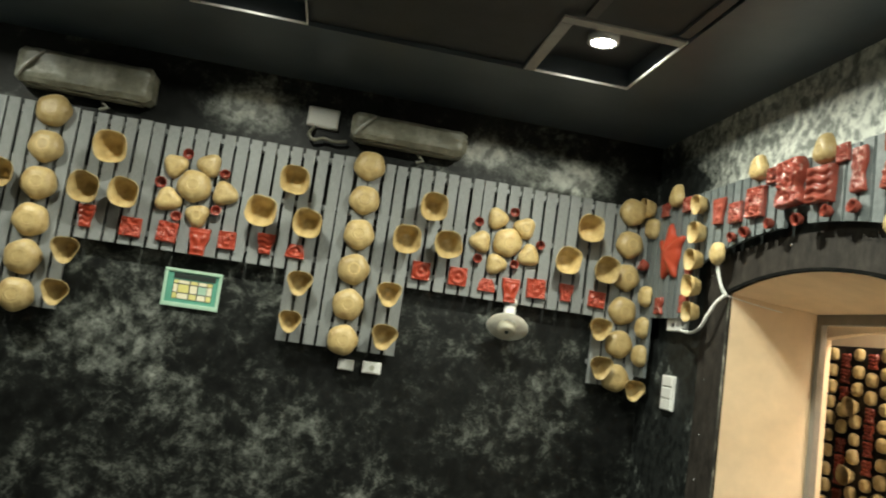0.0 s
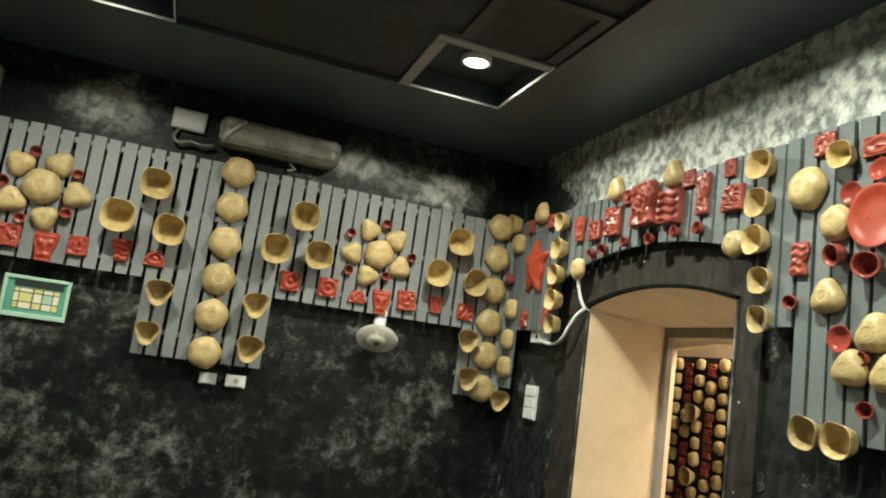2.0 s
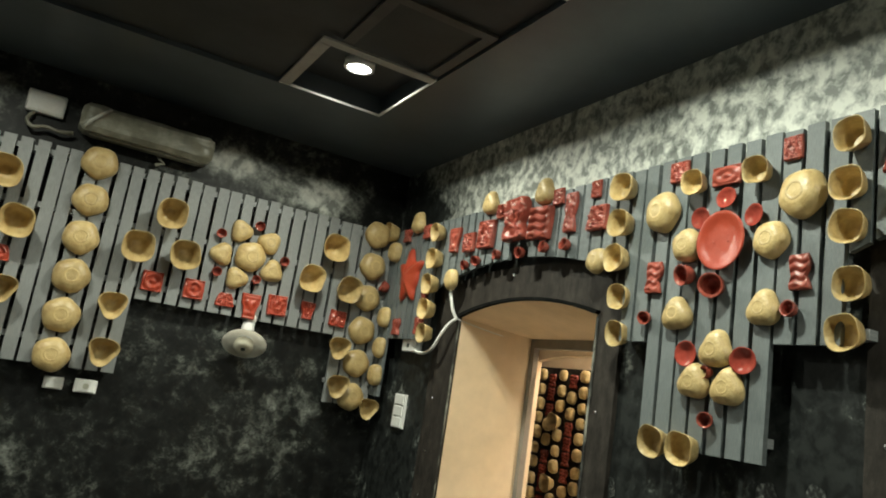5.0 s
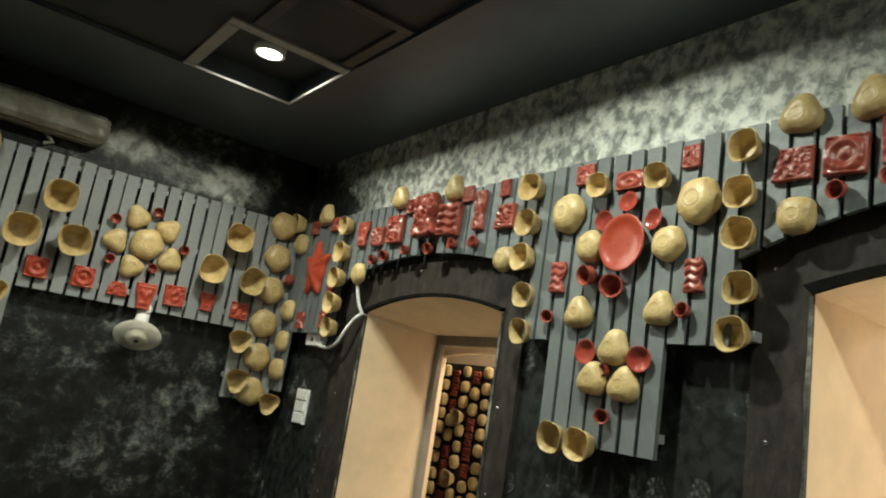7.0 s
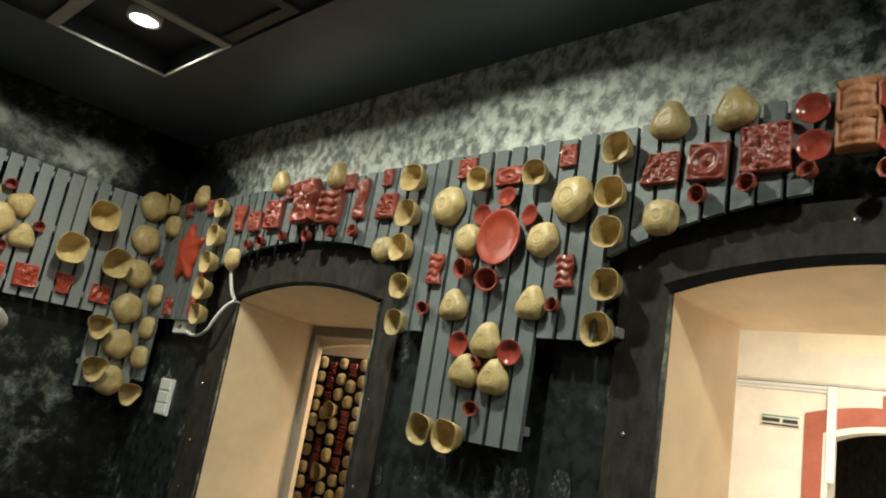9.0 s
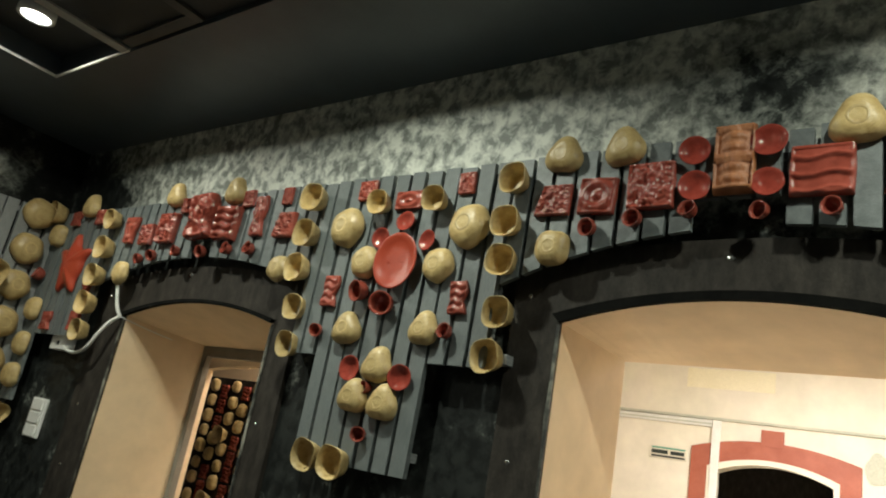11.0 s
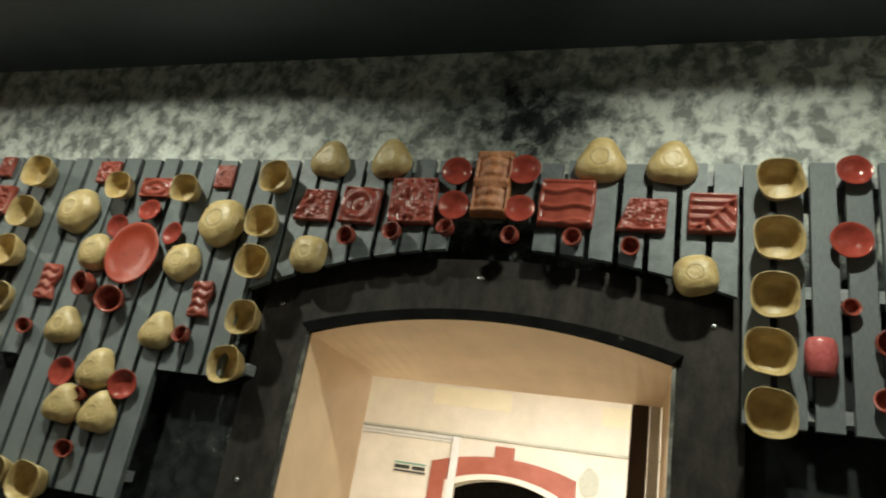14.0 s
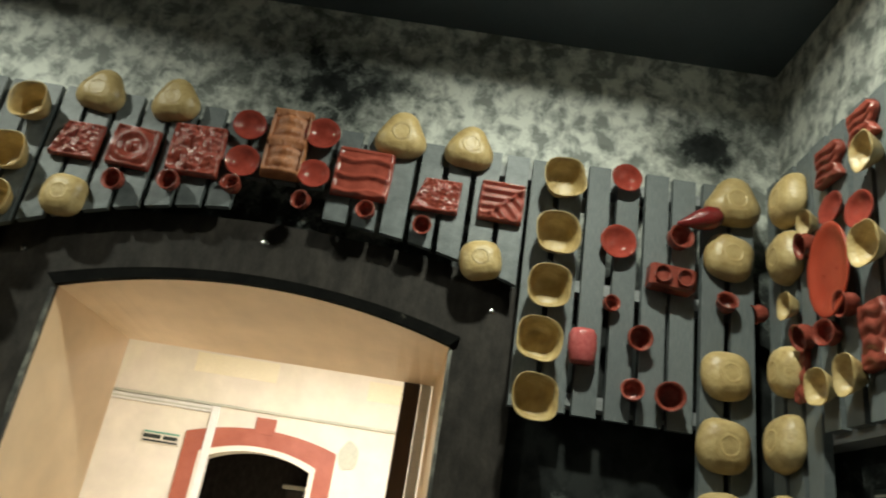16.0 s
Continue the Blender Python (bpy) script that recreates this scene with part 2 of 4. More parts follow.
YELLOW = speckled("yellow print", [(0.3, (0.66, 0.6, 0.2)), (0.7, (0.76, 0.7, 0.3))], 8.0, 0.5, 0.08, 0.05)
INK = speckled("dark ink", [(0.3, (0.02, 0.03, 0.025)), (0.7, (0.03, 0.04, 0.035))], 8.0, 0.5, 0.02, 0.0)
DARKRED = speckled("wine red glazed clay", [(0.3, (0.13, 0.012, 0.012)), (0.7, (0.2, 0.022, 0.02))], 3.0, 0.22, 0.15, 0.2)
PINKGLASS = speckled("pinkish red glaze", [(0.3, (0.42, 0.08, 0.08)), (0.7, (0.55, 0.14, 0.13))], 4.0, 0.2, 0.05, 0.1)
BUFF = speckled("pale buff yellow", [(0.3, (0.8, 0.74, 0.54)), (0.7, (0.84, 0.78, 0.6))], 4.0, 0.6, 0.03, 0.05)
SAGE = speckled("faded grey-green print", [(0.3, (0.4, 0.42, 0.34)), (0.7, (0.56, 0.55, 0.45))], 9.0, 0.6, 0.03, 0.05)
LIP_SHADE = speckled("matt black edge", [(0.3, (0.004, 0.004, 0.004)), (0.64, (0.009, 0.009, 0.008)), (0.72, (0.16, 0.15, 0.12))], 16.0, 0.85, 0.02, 0.0, shine=0.04)
CHIPPED = speckled("chipped plaster edge", [(0.4, (0.02, 0.02, 0.018)), (0.52, (0.1, 0.1, 0.085)), (0.66, (0.38, 0.37, 0.31))], 7.0, 0.7, 0.05, 0.3, 30.0)
ROSETTE = speckled("grey dabbed paint", [(0.46, (0.011, 0.0125, 0.012)), (0.56, (0.06, 0.065, 0.06)), (0.68, (0.22, 0.23, 0.215))], 3.2, 0.5, 0.05, 0.2, 7.0)
STEEL = speckled("screw steel", [(0.3, (0.6, 0.6, 0.6)), (0.7, (0.75, 0.75, 0.75))], 30.0, 0.25, 0.05, 0.1, metal=1.0)


def glow(name, colour, strength):
    def build(nt, nodes, links, bsdf):
        bsdf.inputs["Emission Color"].default_value = (*colour, 1)
        bsdf.inputs["Emission Strength"].default_value = strength
    return material(name, build)


def milky(nt, nodes, links, bsdf):
    bsdf.inputs["Base Color"].default_value = (0.72, 0.69, 0.56, 1)
    bsdf.inputs["Roughness"].default_value = 0.35
    n = noise_node(nodes, links, 14.0, 4)
    r = ramp(nodes, [(0.3, (0.72, 0.69, 0.58)), (0.7, (0.88, 0.86, 0.76))])
    links.new(n.outputs[0], r.inputs[0])
    links.new(r.outputs[0], bsdf.inputs["Base Color"])
    t = nodes.new("ShaderNodeBsdfTranslucent")
    links.new(r.outputs[0], t.inputs[0])
    m = nodes.new("ShaderNodeMixShader")
    m.inputs[0].default_value = 0.7
    links.new(bsdf.outputs[0], m.inputs[1])
    links.new(t.outputs[0], m.inputs[2])
    links.new(m.outputs[0], nodes["Material Output"].inputs[0])


MILKY = material("milky yellowed plastic", milky)
BULB = glow("lit lamp diffuser", (1.0, 0.97, 0.9), 14.0)


# ---- mesh helpers ----
def part(name, bm, mat, parent=None, label="", smooth=False):
    me = bpy.data.meshes.new(name)
    bm.to_mesh(me)
    bm.free()
    me.materials.append(mat)
    if smooth:
        for p in me.polygons:
            p.use_smooth = True
    ob = new(name, me)
    ob.parent = parent
    if label:
        ob["label"] = label
    return ob


def box(bm, lo, hi, bevel=0.0):
    c = [(a + b) / 2 for a, b in zip(lo, hi)]
    s = [abs(b - a) for a, b in zip(lo, hi)]
    made = bmesh.ops.create_cube(bm, size=1, matrix=Matrix.Translation(c) @ Matrix.Diagonal((*s, 1)))
    if bevel:
        edges = list({e for v in made["verts"] for e in v.link_edges})
        bmesh.ops.bevel(bm, geom=edges, offset=bevel, segments=1, affect="EDGES", clamp_overlap=True)
    return bm


def boxed(lo, hi, bevel=0.0):
    return box(bmesh.new(), lo, hi, bevel)


def lathe(profile, shape=None, steps=28, closed=False):
    """Turn (radius, z) rows round z; shape(angle) scales the radius."""
    bm = bmesh.new()
    rings = []
    for r, z in profile:
        if r < 1e-5:
            rings.append([bm.verts.new((0, 0, z))])
            continue
        ring = []
        for i in range(steps):
            a = 2 * math.pi * i / steps
            k = r * (shape(a) if shape else 1)
            ring.append(bm.verts.new((k * math.cos(a), k * math.sin(a), z)))
        rings.append(ring)
    for lo, hi in zip(rings, rings[1:]):
        for i in range(steps):
            j = (i + 1) % steps
            if len(lo) == 1 and len(hi) > 1:
                bm.faces.new((lo[0], hi[i], hi[j]))
            elif len(hi) == 1 and len(lo) > 1:
                bm.faces.new((lo[i], lo[j], hi[0]))
            elif len(lo) > 1:
                bm.faces.new((lo[i], lo[j], hi[j], hi[i]))
    bmesh.ops.recalc_face_normals(bm, faces=bm.faces)
    return bm


def tube(bm, points, radius, steps=8):
    rings = []
    pts = [Vector(p) for p in points]
    for i, p in enumerate(pts):
        d = (pts[min(i + 1, len(pts) - 1)] - pts[max(i - 1, 0)]).normalized()
        q = d.to_track_quat("Z", "Y")
        rings.append([bm.verts.new(p + q @ Vector((radius * math.cos(2 * math.pi * k / steps), radius * math.sin(2 * math.pi * k / steps), 0))) for k in range(steps)])
    for a, b in zip(rings, rings[1:]):
        for k in range(steps):
            bm.faces.new((a[k], a[(k + 1) % steps], b[(k + 1) % steps], b[k]))
    bm.faces.new(rings[0][::-1])
    bm.faces.new(rings[-1])
    return bm


# Three decorated walls. On each: x to the right along it, y up, z out into the room, from its slats' front.
NORTH = Matrix(((1, 0, 0, 0), (0, 0, -1, 0), (0, 1, 0, 0), (0, 0, 0, 1)))
EAST = Matrix(((0, 0, -1, 0), (-1, 0, 0, 0), (0, 1, 0, 0), (0, 0, 0, 1)))
SOUTH = Matrix.Translation((0, -5.9, 0)) @ Matrix(((-1, 0, 0, 0), (0, 0, 1, 0), (0, 1, 0, 0), (0, 0, 0, 1)))
SIGN = {"N": 1, "E": -1, "S": -1}
FACE = {"N": NORTH, "E": EAST, "S": SOUTH}


def on(wall, u, z, out=0.0, turn=0.0, tip=0.0, lean=0.0):
    """A pose on a wall: u is the world's x (or y on the east wall). turn: degrees in the wall's plane."""
    return FACE[wall] @ Matrix.Translation((SIGN[wall] * u, z, out)) @ pose(0, 0, 0, tip, lean, turn)


# ---- the room's shell ----
def structure(ob, label):
    return tagged(ob, label, kind="structure")


WALL = 0.10      # from the slats' front back to the wall's face
structure(part("floor", boxed((-5.7, -6.2, -0.1), (0.6, 1.6, 0.0)), FLOOR), "unseen dark grey floor, kept dark against bounced light")
structure(part("floor_far", boxed((0.6, -6.2, -0.1), (7.2, 1.6, 0.002)), BOUNCE_FLOOR), "unseen pale floor of the next room, bouncing light up")
structure(part("wall_north", boxed((-5.7, WALL, 0), (WALL, 0.36, 3.5)), SPONGE_THIN), "black wall dabbed with cloudy grey-green paint, lamp pools painted in above")
structure(part("wall_south", boxed((-5.7, -6.4, 0), (WALL, -5.9 - WALL, 3.5)), SPONGE_SOUTH), "black wall dabbed with cloudy grey paint")
structure(part("wall_west", boxed((-5.9, -6.4, 0), (-5.7, 0.36, 3.5)), SPONGE), "black wall dabbed with cloudy grey paint")

ARCHES = ((-2.37, -1.075, 2.085, 0.088), (-5.015, -3.868, 2.137, 0.088))   # from y, to y, spring, rise


def arch_z(a, y):
    lo, hi, spring, rise = a
    half = (hi - lo) / 2
    big = (half * half + rise * rise) / (2 * rise)
    d = y - (lo + hi) / 2
    return spring + rise - big + math.sqrt(max(big * big - d * d, 0))


def east_wall():
    bm = bmesh.new()
    x0, x1, top = WALL, 0.59, 3.5
    edge = -6.4
    for a in sorted(ARCHES):
        box(bm, (x0, edge, 0), (x1, a[0] - 0.012, top))
        steps = 18
        ys = [a[0] - 0.012 + (a[1] - a[0] + 0.024) * i / steps for i in range(steps + 1)]
        front = [(bm.verts.new((x, y, arch_z(a, min(max(y, a[0]), a[1])) + 0.012)), bm.verts.new((x, y, top))) for y in ys for x in (x0, x1)]
        for i in range(steps):
            f0, b0, f1, b1 = front[2 * i], front[2 * i + 1], front[2 * i + 2], front[2 * i + 3]
            for quad in ((f0[0], f1[0], f1[1], f0[1]), (b0[0], b1[0], b1[1], b0[1]), (f0[0], f1[0], b1[0], b0[0]), (f0[1], f1[1], b1[1], b0[1])):
                bm.faces.new(quad)
        edge = a[1] + 0.012
    box(bm, (x0, edge, 0), (x1, WALL + 0.3, top))
    bmesh.ops.recalc_face_normals(bm, faces=bm.faces)
    return bm


structure(part("wall_east", east_wall(), SPONGE), "black wall with two arched openings, dabbed thickly with grey paint above, lamp scallops painted in")


def arch_band(a, wide, x0, x1, steps=24, legs=True, low=0.0, shift=0.0, flat=None, splay=0.0, sides=None):
    """A band round an arched opening: inner edge on the opening, outer edge wide beyond it, from x0 to x1."""
    bm = bmesh.new()
    lo, hi = a[0], a[1]
    mid = (lo + hi) / 2
    right, left = sides or (wide, wide)
    ring = []
    if legs:
        ring.append((lo, low, lo - right, low))
    for i in range(steps + 1):
        y = lo + (hi - lo) * i / steps
        k = (y - mid) / ((hi - lo) / 2)
        yo = mid + k * ((hi - lo) / 2 + (left if k > 0 else right))
        zo = arch_z(a, y) + wide + shift
        ring.append((y, arch_z(a, y), yo, zo))
    if legs:
        ring.append((hi, low, hi + left, low))
    def far(z):
        return z if flat is None else min(z, flat)
    rows = [[bm.verts.new((x, y, z)) for x, y, z in ((x0, p[0], p[1]), (x0, p[2], p[3]), (x1, p[2], p[3]), (x1, mid + (p[0] - mid) * (1 - 2 * splay / (hi - lo)), far(p[1])))] for p in ring]
    for p, q in zip(rows, rows[1:]):
        for k in range(4):
            j = (k + 1) % 4
            bm.faces.new((p[k], p[j], q[j], q[k]))
    bm.faces.new(rows[0])
    bm.faces.new(rows[-1][::-1])
    bmesh.ops.recalc_face_normals(bm, faces=bm.faces)
    return bm


for n, a in enumerate(ARCHES, 1):
    structure(part("arch_lining_%d" % n, arch_band(a, 0.011, 0.085, 0.6, flat=(2.033, 2.115)[n - 1], splay=(0.07, 0.026)[n - 1]), PEACH), "peach-painted jambs and curved soffit of an arched opening")
    trim = structure(part("arch_trim_%d" % n, arch_band(a, 0.2, 0.074, WALL - 0.001, sides=((0.16, 0.3), (0.19, 0.2))[n - 1]), FRAME), "dark stained board frame round an arched opening")
    # the first arch has no rim: its thin black strip stands for shade
    part("lip", arch_band((a[0] + 0.002, a[1] - 0.002, a[2] - 0.004, a[3]), (0.018, 0.029)[n - 1], 0.05, 0.073, legs=False), LIP_SHADE, trim, "black inner strip, on the first arch standing for shade")
    rng = random.Random(n)
    for side, y in ((1, a[1]), (-1, a[0])):
        # ragged plaster showing between the jamb and the board frame
        bm = bmesh.new()
        rows = []
        for k in range(41):
            z = (a[2] - 0.01) * k / 40
            w = 0.006 + 0.011 * max(0.0, noise.noise(Vector((z * 9, n * 5.0, side)))) + rng.uniform(0, 0.004)
            rows.append([bm.verts.new(v) for v in ((0.066, y - side * 0.002, z), (0.066, y + side * w, z), (0.0735, y + side * w, z), (0.0735, y - side * 0.002, z))])
        for p, q in zip(rows, rows[1:]):
            for k in range(4):
                m = (k + 1) % 4
                bm.faces.new((p[k], p[m], q[m], q[k]))
        bm.faces.new(rows[0])
        bm.faces.new(rows[-1][::-1])
        bmesh.ops.recalc_face_normals(bm, faces=bm.faces)
        part("plaster_edge", bm, CHIPPED, trim, "ragged chipped plaster edge")

# ceiling: black soffit with square lit coffers
HATCH_X, HATCH_Y, SIDE_X, SIDE_Y = (-0.648, -2.63, -4.62), (-0.905, -2.79, -4.84), 0.68, 0.775


def ceiling_mesh(middle):
    """The border soffit, or the middle field that lies a little higher; square recesses stay open in both."""
    bm = bmesh.new()
    xs, ys = [-5.7], [-6.02]
    for x in sorted(HATCH_X):
        xs += [x - SIDE_X, x]
    for y in sorted(HATCH_Y):
        ys += [y - SIDE_Y, y]
    xs, ys = xs + [WALL], ys + [WALL]
    for i in range(len(xs) - 1):
        for j in range(len(ys) - 1):
            inner = 0 < i < len(xs) - 2 and 0 < j < len(ys) - 2
            if inner != middle:
                continue
            if i % 2 and j % 2 and (i == len(xs) - 3 or j == len(ys) - 3):
                box(bm, (xs[i], ys[j], CEIL + 0.13), (xs[i + 1], ys[j + 1], CEIL + 0.2))
            else:
                box(bm, (xs[i], ys[j], CEIL + (0.03 if inner else 0.0)), (xs[i + 1], ys[j + 1], CEIL + 0.2))
    return bm


structure(part("ceiling", ceiling_mesh(False), BLACK), "black painted ceiling border with a faint sheen")
structure(part("ceiling_field", ceiling_mesh(True), FIELD_SHADE), "black ceiling field with square recesses, its shade put into the colour")
for n, (x0, x1, y0, y1) in enumerate(((-1.225, -1.165, -2.24, -1.7), (-1.225, -0.66, -2.3, -2.241), (-0.72, -0.66, -2.24, -1.7))):
    structure(part("ceiling_trim_%d" % (n + 1), boxed((x0, y0, CEIL + 0.012), (x1, y1, CEIL + 0.029)), DULLTRIM), "dull dark rail of an unlit ceiling square")


def coffer_light():
    """A lit recess: white edge strips, grey flanges and a round downlight."""
    thing = tagged(new("ceiling_light"), "white-edged square ceiling recess with one lit round downlight", "ceiling light", "ceiling lights")
    w, d = SIDE_X, SIDE_Y
    part("edge_strip", boxed((-w + 0.004, -0.012, 0.0), (-0.004, -0.004, 0.014)), WHITE, thing)
    part("edge_strip", boxed((-0.012, -d + 0.004, 0.0), (-0.004, -0.013, 0.014)), WHITE, thing)
    part("flange", boxed((-w + 0.004, -d + 0.075, 0.002), (-w + 0.07, -0.013, 0.012)), FLANGE, thing)
    part("flange", boxed((-w + 0.004, -d + 0.004, 0.002), (-0.013, -d + 0.07, 0.012)), FLANGE, thing)
    rim = part("rim", lathe([(0.07, 0.13), (0.088, 0.13), (0.09, 0.088), (0.074, 0.082), (0.07, 0.09)], steps=32), WHITE, thing, smooth=True)
    rim.location = (-w * 0.48, -d * 0.5, 0)
    disc = part("diffuser", lathe([(0, 0.088), (0.05, 0.086), (0.07, 0.09), (0.07, 0.1)], steps=32), BULB, thing, "glowing white lamp", smooth=True)
    disc.location = (-w * 0.48, -d * 0.5, 0)
    return thing


first = coffer_light()
first.matrix_basis = pose(HATCH_X[0], HATCH_Y[0], CEIL)
for x in HATCH_X:
    for y in HATCH_Y:
        # a row along the north wall and a row along the east wall
        if x != HATCH_X[0] and y != HATCH_Y[0]:
            continue
        if (x, y) != (HATCH_X[0], HATCH_Y[0]):
            fitting = copy_thing(first, pose(x, y, CEIL))
        side = 0.1 if y == HATCH_Y[1] else 0.0
        if side:
            # this lamp sits off the middle of its coffer
            for piece in fitting.children:
                if piece.name.startswith(("rim", "diffuser")):
                    piece.location.y += side
        lamp("downlight", pose(x - SIDE_X * 0.48, y - SIDE_Y * 0.5 + side, CEIL + 0.08), 0.12, LAMP_POWER * (0.9 if y == HATCH_Y[1] else 0.86 if y == HATCH_Y[2] else 0.84 if x == HATCH_X[0] else 0.7), (0.96, 0.99, 0.83) if y == HATCH_Y[0] else (0.945, 1.0, 0.84), "DISK", 160)

# ---- the rooms behind the arches ----
DOORWAY = (-3.99, -2.82, 2.05, 0.12)


def far_wall():
    bm = boxed((5.5, -6.2, 0), (5.7, DOORWAY[0], 3.3))
    box(bm, (5.5, DOORWAY[1], 0), (5.7, 1.6, 3.3))
    steps = 14
    for i in range(steps):
        y0 = DOORWAY[0] + (DOORWAY[1] - DOORWAY[0]) * i / steps
        y1 = DOORWAY[0] + (DOORWAY[1] - DOORWAY[0]) * (i + 1) / steps
        box(bm, (5.5, y0, arch_z(DOORWAY, (y0 + y1) / 2)), (5.7, y1, 3.3))
    return bm


wall_far = structure(part("wall_far", far_wall(), CREAM), "cream painted wall of the next room with an arched doorway")
surround = structure(part("door_trim", arch_band(DOORWAY, 0.17, 5.47, 5.499), BRICKRED), "brick-red painted band round an arched doorway")
part("keystone", boxed((5.465, -3.51, 2.3), (5.499, -3.31, 2.455)), BRICKRED, surround)
part("inner_band", arch_band((DOORWAY[0] + 0.05, DOORWAY[1] - 0.05, DOORWAY[2] - 0.05, DOORWAY[3]), 0.05, 5.46, 5.72), CREAM, surround, "cream painted reveal")
structure(part("cornice", boxed((5.475, -6.0, 2.503), (5.499, 0.5, 2.53), 0.004), SAGE), "thin moulded ledge along the cream wall")
# near-black colour carries the darkness of the unlit space beyond the doorway
structure(part("wall_dark", boxed((7.0, -6.2, 0), (7.2, 1.6, 3.3)), FRAME), "near-black wall standing in for the unlit depth of the far doorway")
structure(part("wall_side", boxed((0.6, -6.4, 0), (7.2, -6.2, 3.3)), CREAM), "cream painted side wall of the next room")
structure(part("wall_end", boxed((0.6, 1.6, 0), (7.2, 1.8, 3.3)), CREAM), "cream painted end wall of the next room")
structure(part("ceiling_far", boxed((0.6, -6.4, 3.3), (7.2, 1.8, 3.5)), CREAM), "white ceiling of the next room")
structure(part("wall_passage", boxed((1.3, -2.62, 0), (1.5, 1.6, 3.3)), PEACH), "peach wall facing the first arch")
# unseen panels added to light the next room and the passage
for x, y, w, tint in ((3.2, -4.1, 1.08, (1.0, 0.965, 0.9)), (1.1, -2.25, 0.3, (1.0, 0.86, 0.7))):
    fixture = tagged(new("ceiling_panel"), "unseen square ceiling panel added to light the next room", "ceiling light")
    edge = part("frame", boxed((-0.31, -0.31, -0.03), (0.31, 0.31, -0.001), 0.006), WHITE, fixture)
    part("diffuser", boxed((-0.28, -0.28, -0.036), (0.28, 0.28, -0.031)), BULB, edge, "glowing white diffuser")
    fixture.location = (x, y, 3.3)
    lamp("added_panel_light", pose(x, y, 3.25), 0.5, ROOM_POWER * w, tint, "SQUARE")
A_OPEN = [
    (-3.821, 2.518, 0.109), (-3.925, 2.230, 0.103), (-3.679, 2.241, 0.100), (-2.613, 2.511, 0.102),
    (-2.795, 2.258, 0.107), (-2.480, 2.233, 0.101), (-4.454, 2.238, 0.097), (-1.645, 2.490, 0.101),
    (-1.808, 2.232, 0.103), (-1.508, 2.239, 0.100), (-0.485, 2.519, 0.101), (-0.634, 2.263, 0.099),
    (-0.344, 2.245, 0.099),
]
A_TRI_OPEN = [
    (-3.973, 1.818, 0.083), (-3.983, 1.543, 0.081), (-2.481, 1.829, 0.080), (-2.492, 1.560, 0.071),
    (-1.871, 1.838, 0.081), (-1.864, 1.547, 0.084), (-0.320, 1.819, 0.077), (-0.294, 1.552, 0.080),
    (-0.019, 1.422, 0.073),
]
A_HUB = [
    (-3.274, 2.352, 0.107), (-1.067, 2.321, 0.099),
]
A_PETAL = [
    (-3.419, 2.473, 0.084), (-3.200, 2.512, 0.085), (-3.068, 2.333, 0.088), (-3.222, 2.158, 0.083),
    (-3.427, 2.235, 0.087), (-1.160, 2.483, 0.083), (-0.951, 2.447, 0.083), (-0.897, 2.250, 0.082),
    (-1.130, 2.153, 0.081), (-1.262, 2.298, 0.081),
]
A_CUP = [
    (-3.348, 2.568, 0.039), (-3.087, 2.451, 0.038), (-3.498, 2.349, 0.042), (-3.110, 2.199, 0.038),
    (-3.364, 2.120, 0.038), (-1.038, 2.543, 0.038), (-1.287, 2.436, 0.037), (-0.829, 2.345, 0.037),
    (-1.270, 2.177, 0.036), (-1.003, 2.162, 0.036),
]
A_PLAQUE = [
    (-3.919, 2.041, 0.109, 0.147), (-3.630, 2.012, 0.133, 0.126), (-3.396, 2.018, 0.127, 0.135), (-3.184, 1.982, 0.144, 0.181),
    (-3.003, 2.022, 0.116, 0.121), (-2.747, 2.040, 0.126, 0.138), (-2.541, 2.022, 0.128, 0.093), (-1.659, 2.023, 0.128, 0.127),
    (-1.392, 2.023, 0.130, 0.128), (-1.176, 1.994, 0.124, 0.089), (-0.999, 1.980, 0.134, 0.170), (-0.812, 2.023, 0.136, 0.139),
    (-0.584, 2.028, 0.111, 0.124), (-0.345, 2.013, 0.122, 0.116),
]
B1_EGG = [
    (-0.453, 2.768, 0.085), (-1.397, 2.771, 0.076), (-1.941, 2.751, 0.079),
]
B1_OPEN = [
    (-0.821, 2.652, 0.067), (-0.832, 2.465, 0.074), (-0.825, 2.293, 0.075), (-0.826, 2.123, 0.075),
    (-0.840, 1.962, 0.069), (-2.592, 2.651, 0.070), (-2.598, 2.478, 0.069), (-2.591, 2.316, 0.067),
    (-2.597, 2.144, 0.063), (-2.607, 1.978, 0.062),
]
B1_ROUND = [
    (-1.042, 2.317, 0.066), (-2.418, 2.324, 0.062),
]
B1_CUP = [
    (-0.058, 2.300, 0.050), (-1.194, 2.404, 0.033), (-1.318, 2.426, 0.035), (-1.548, 2.434, 0.034),
    (-1.783, 2.428, 0.036), (-1.998, 2.429, 0.035), (-2.176, 2.423, 0.036), (-1.552, 2.714, 0.030),
]
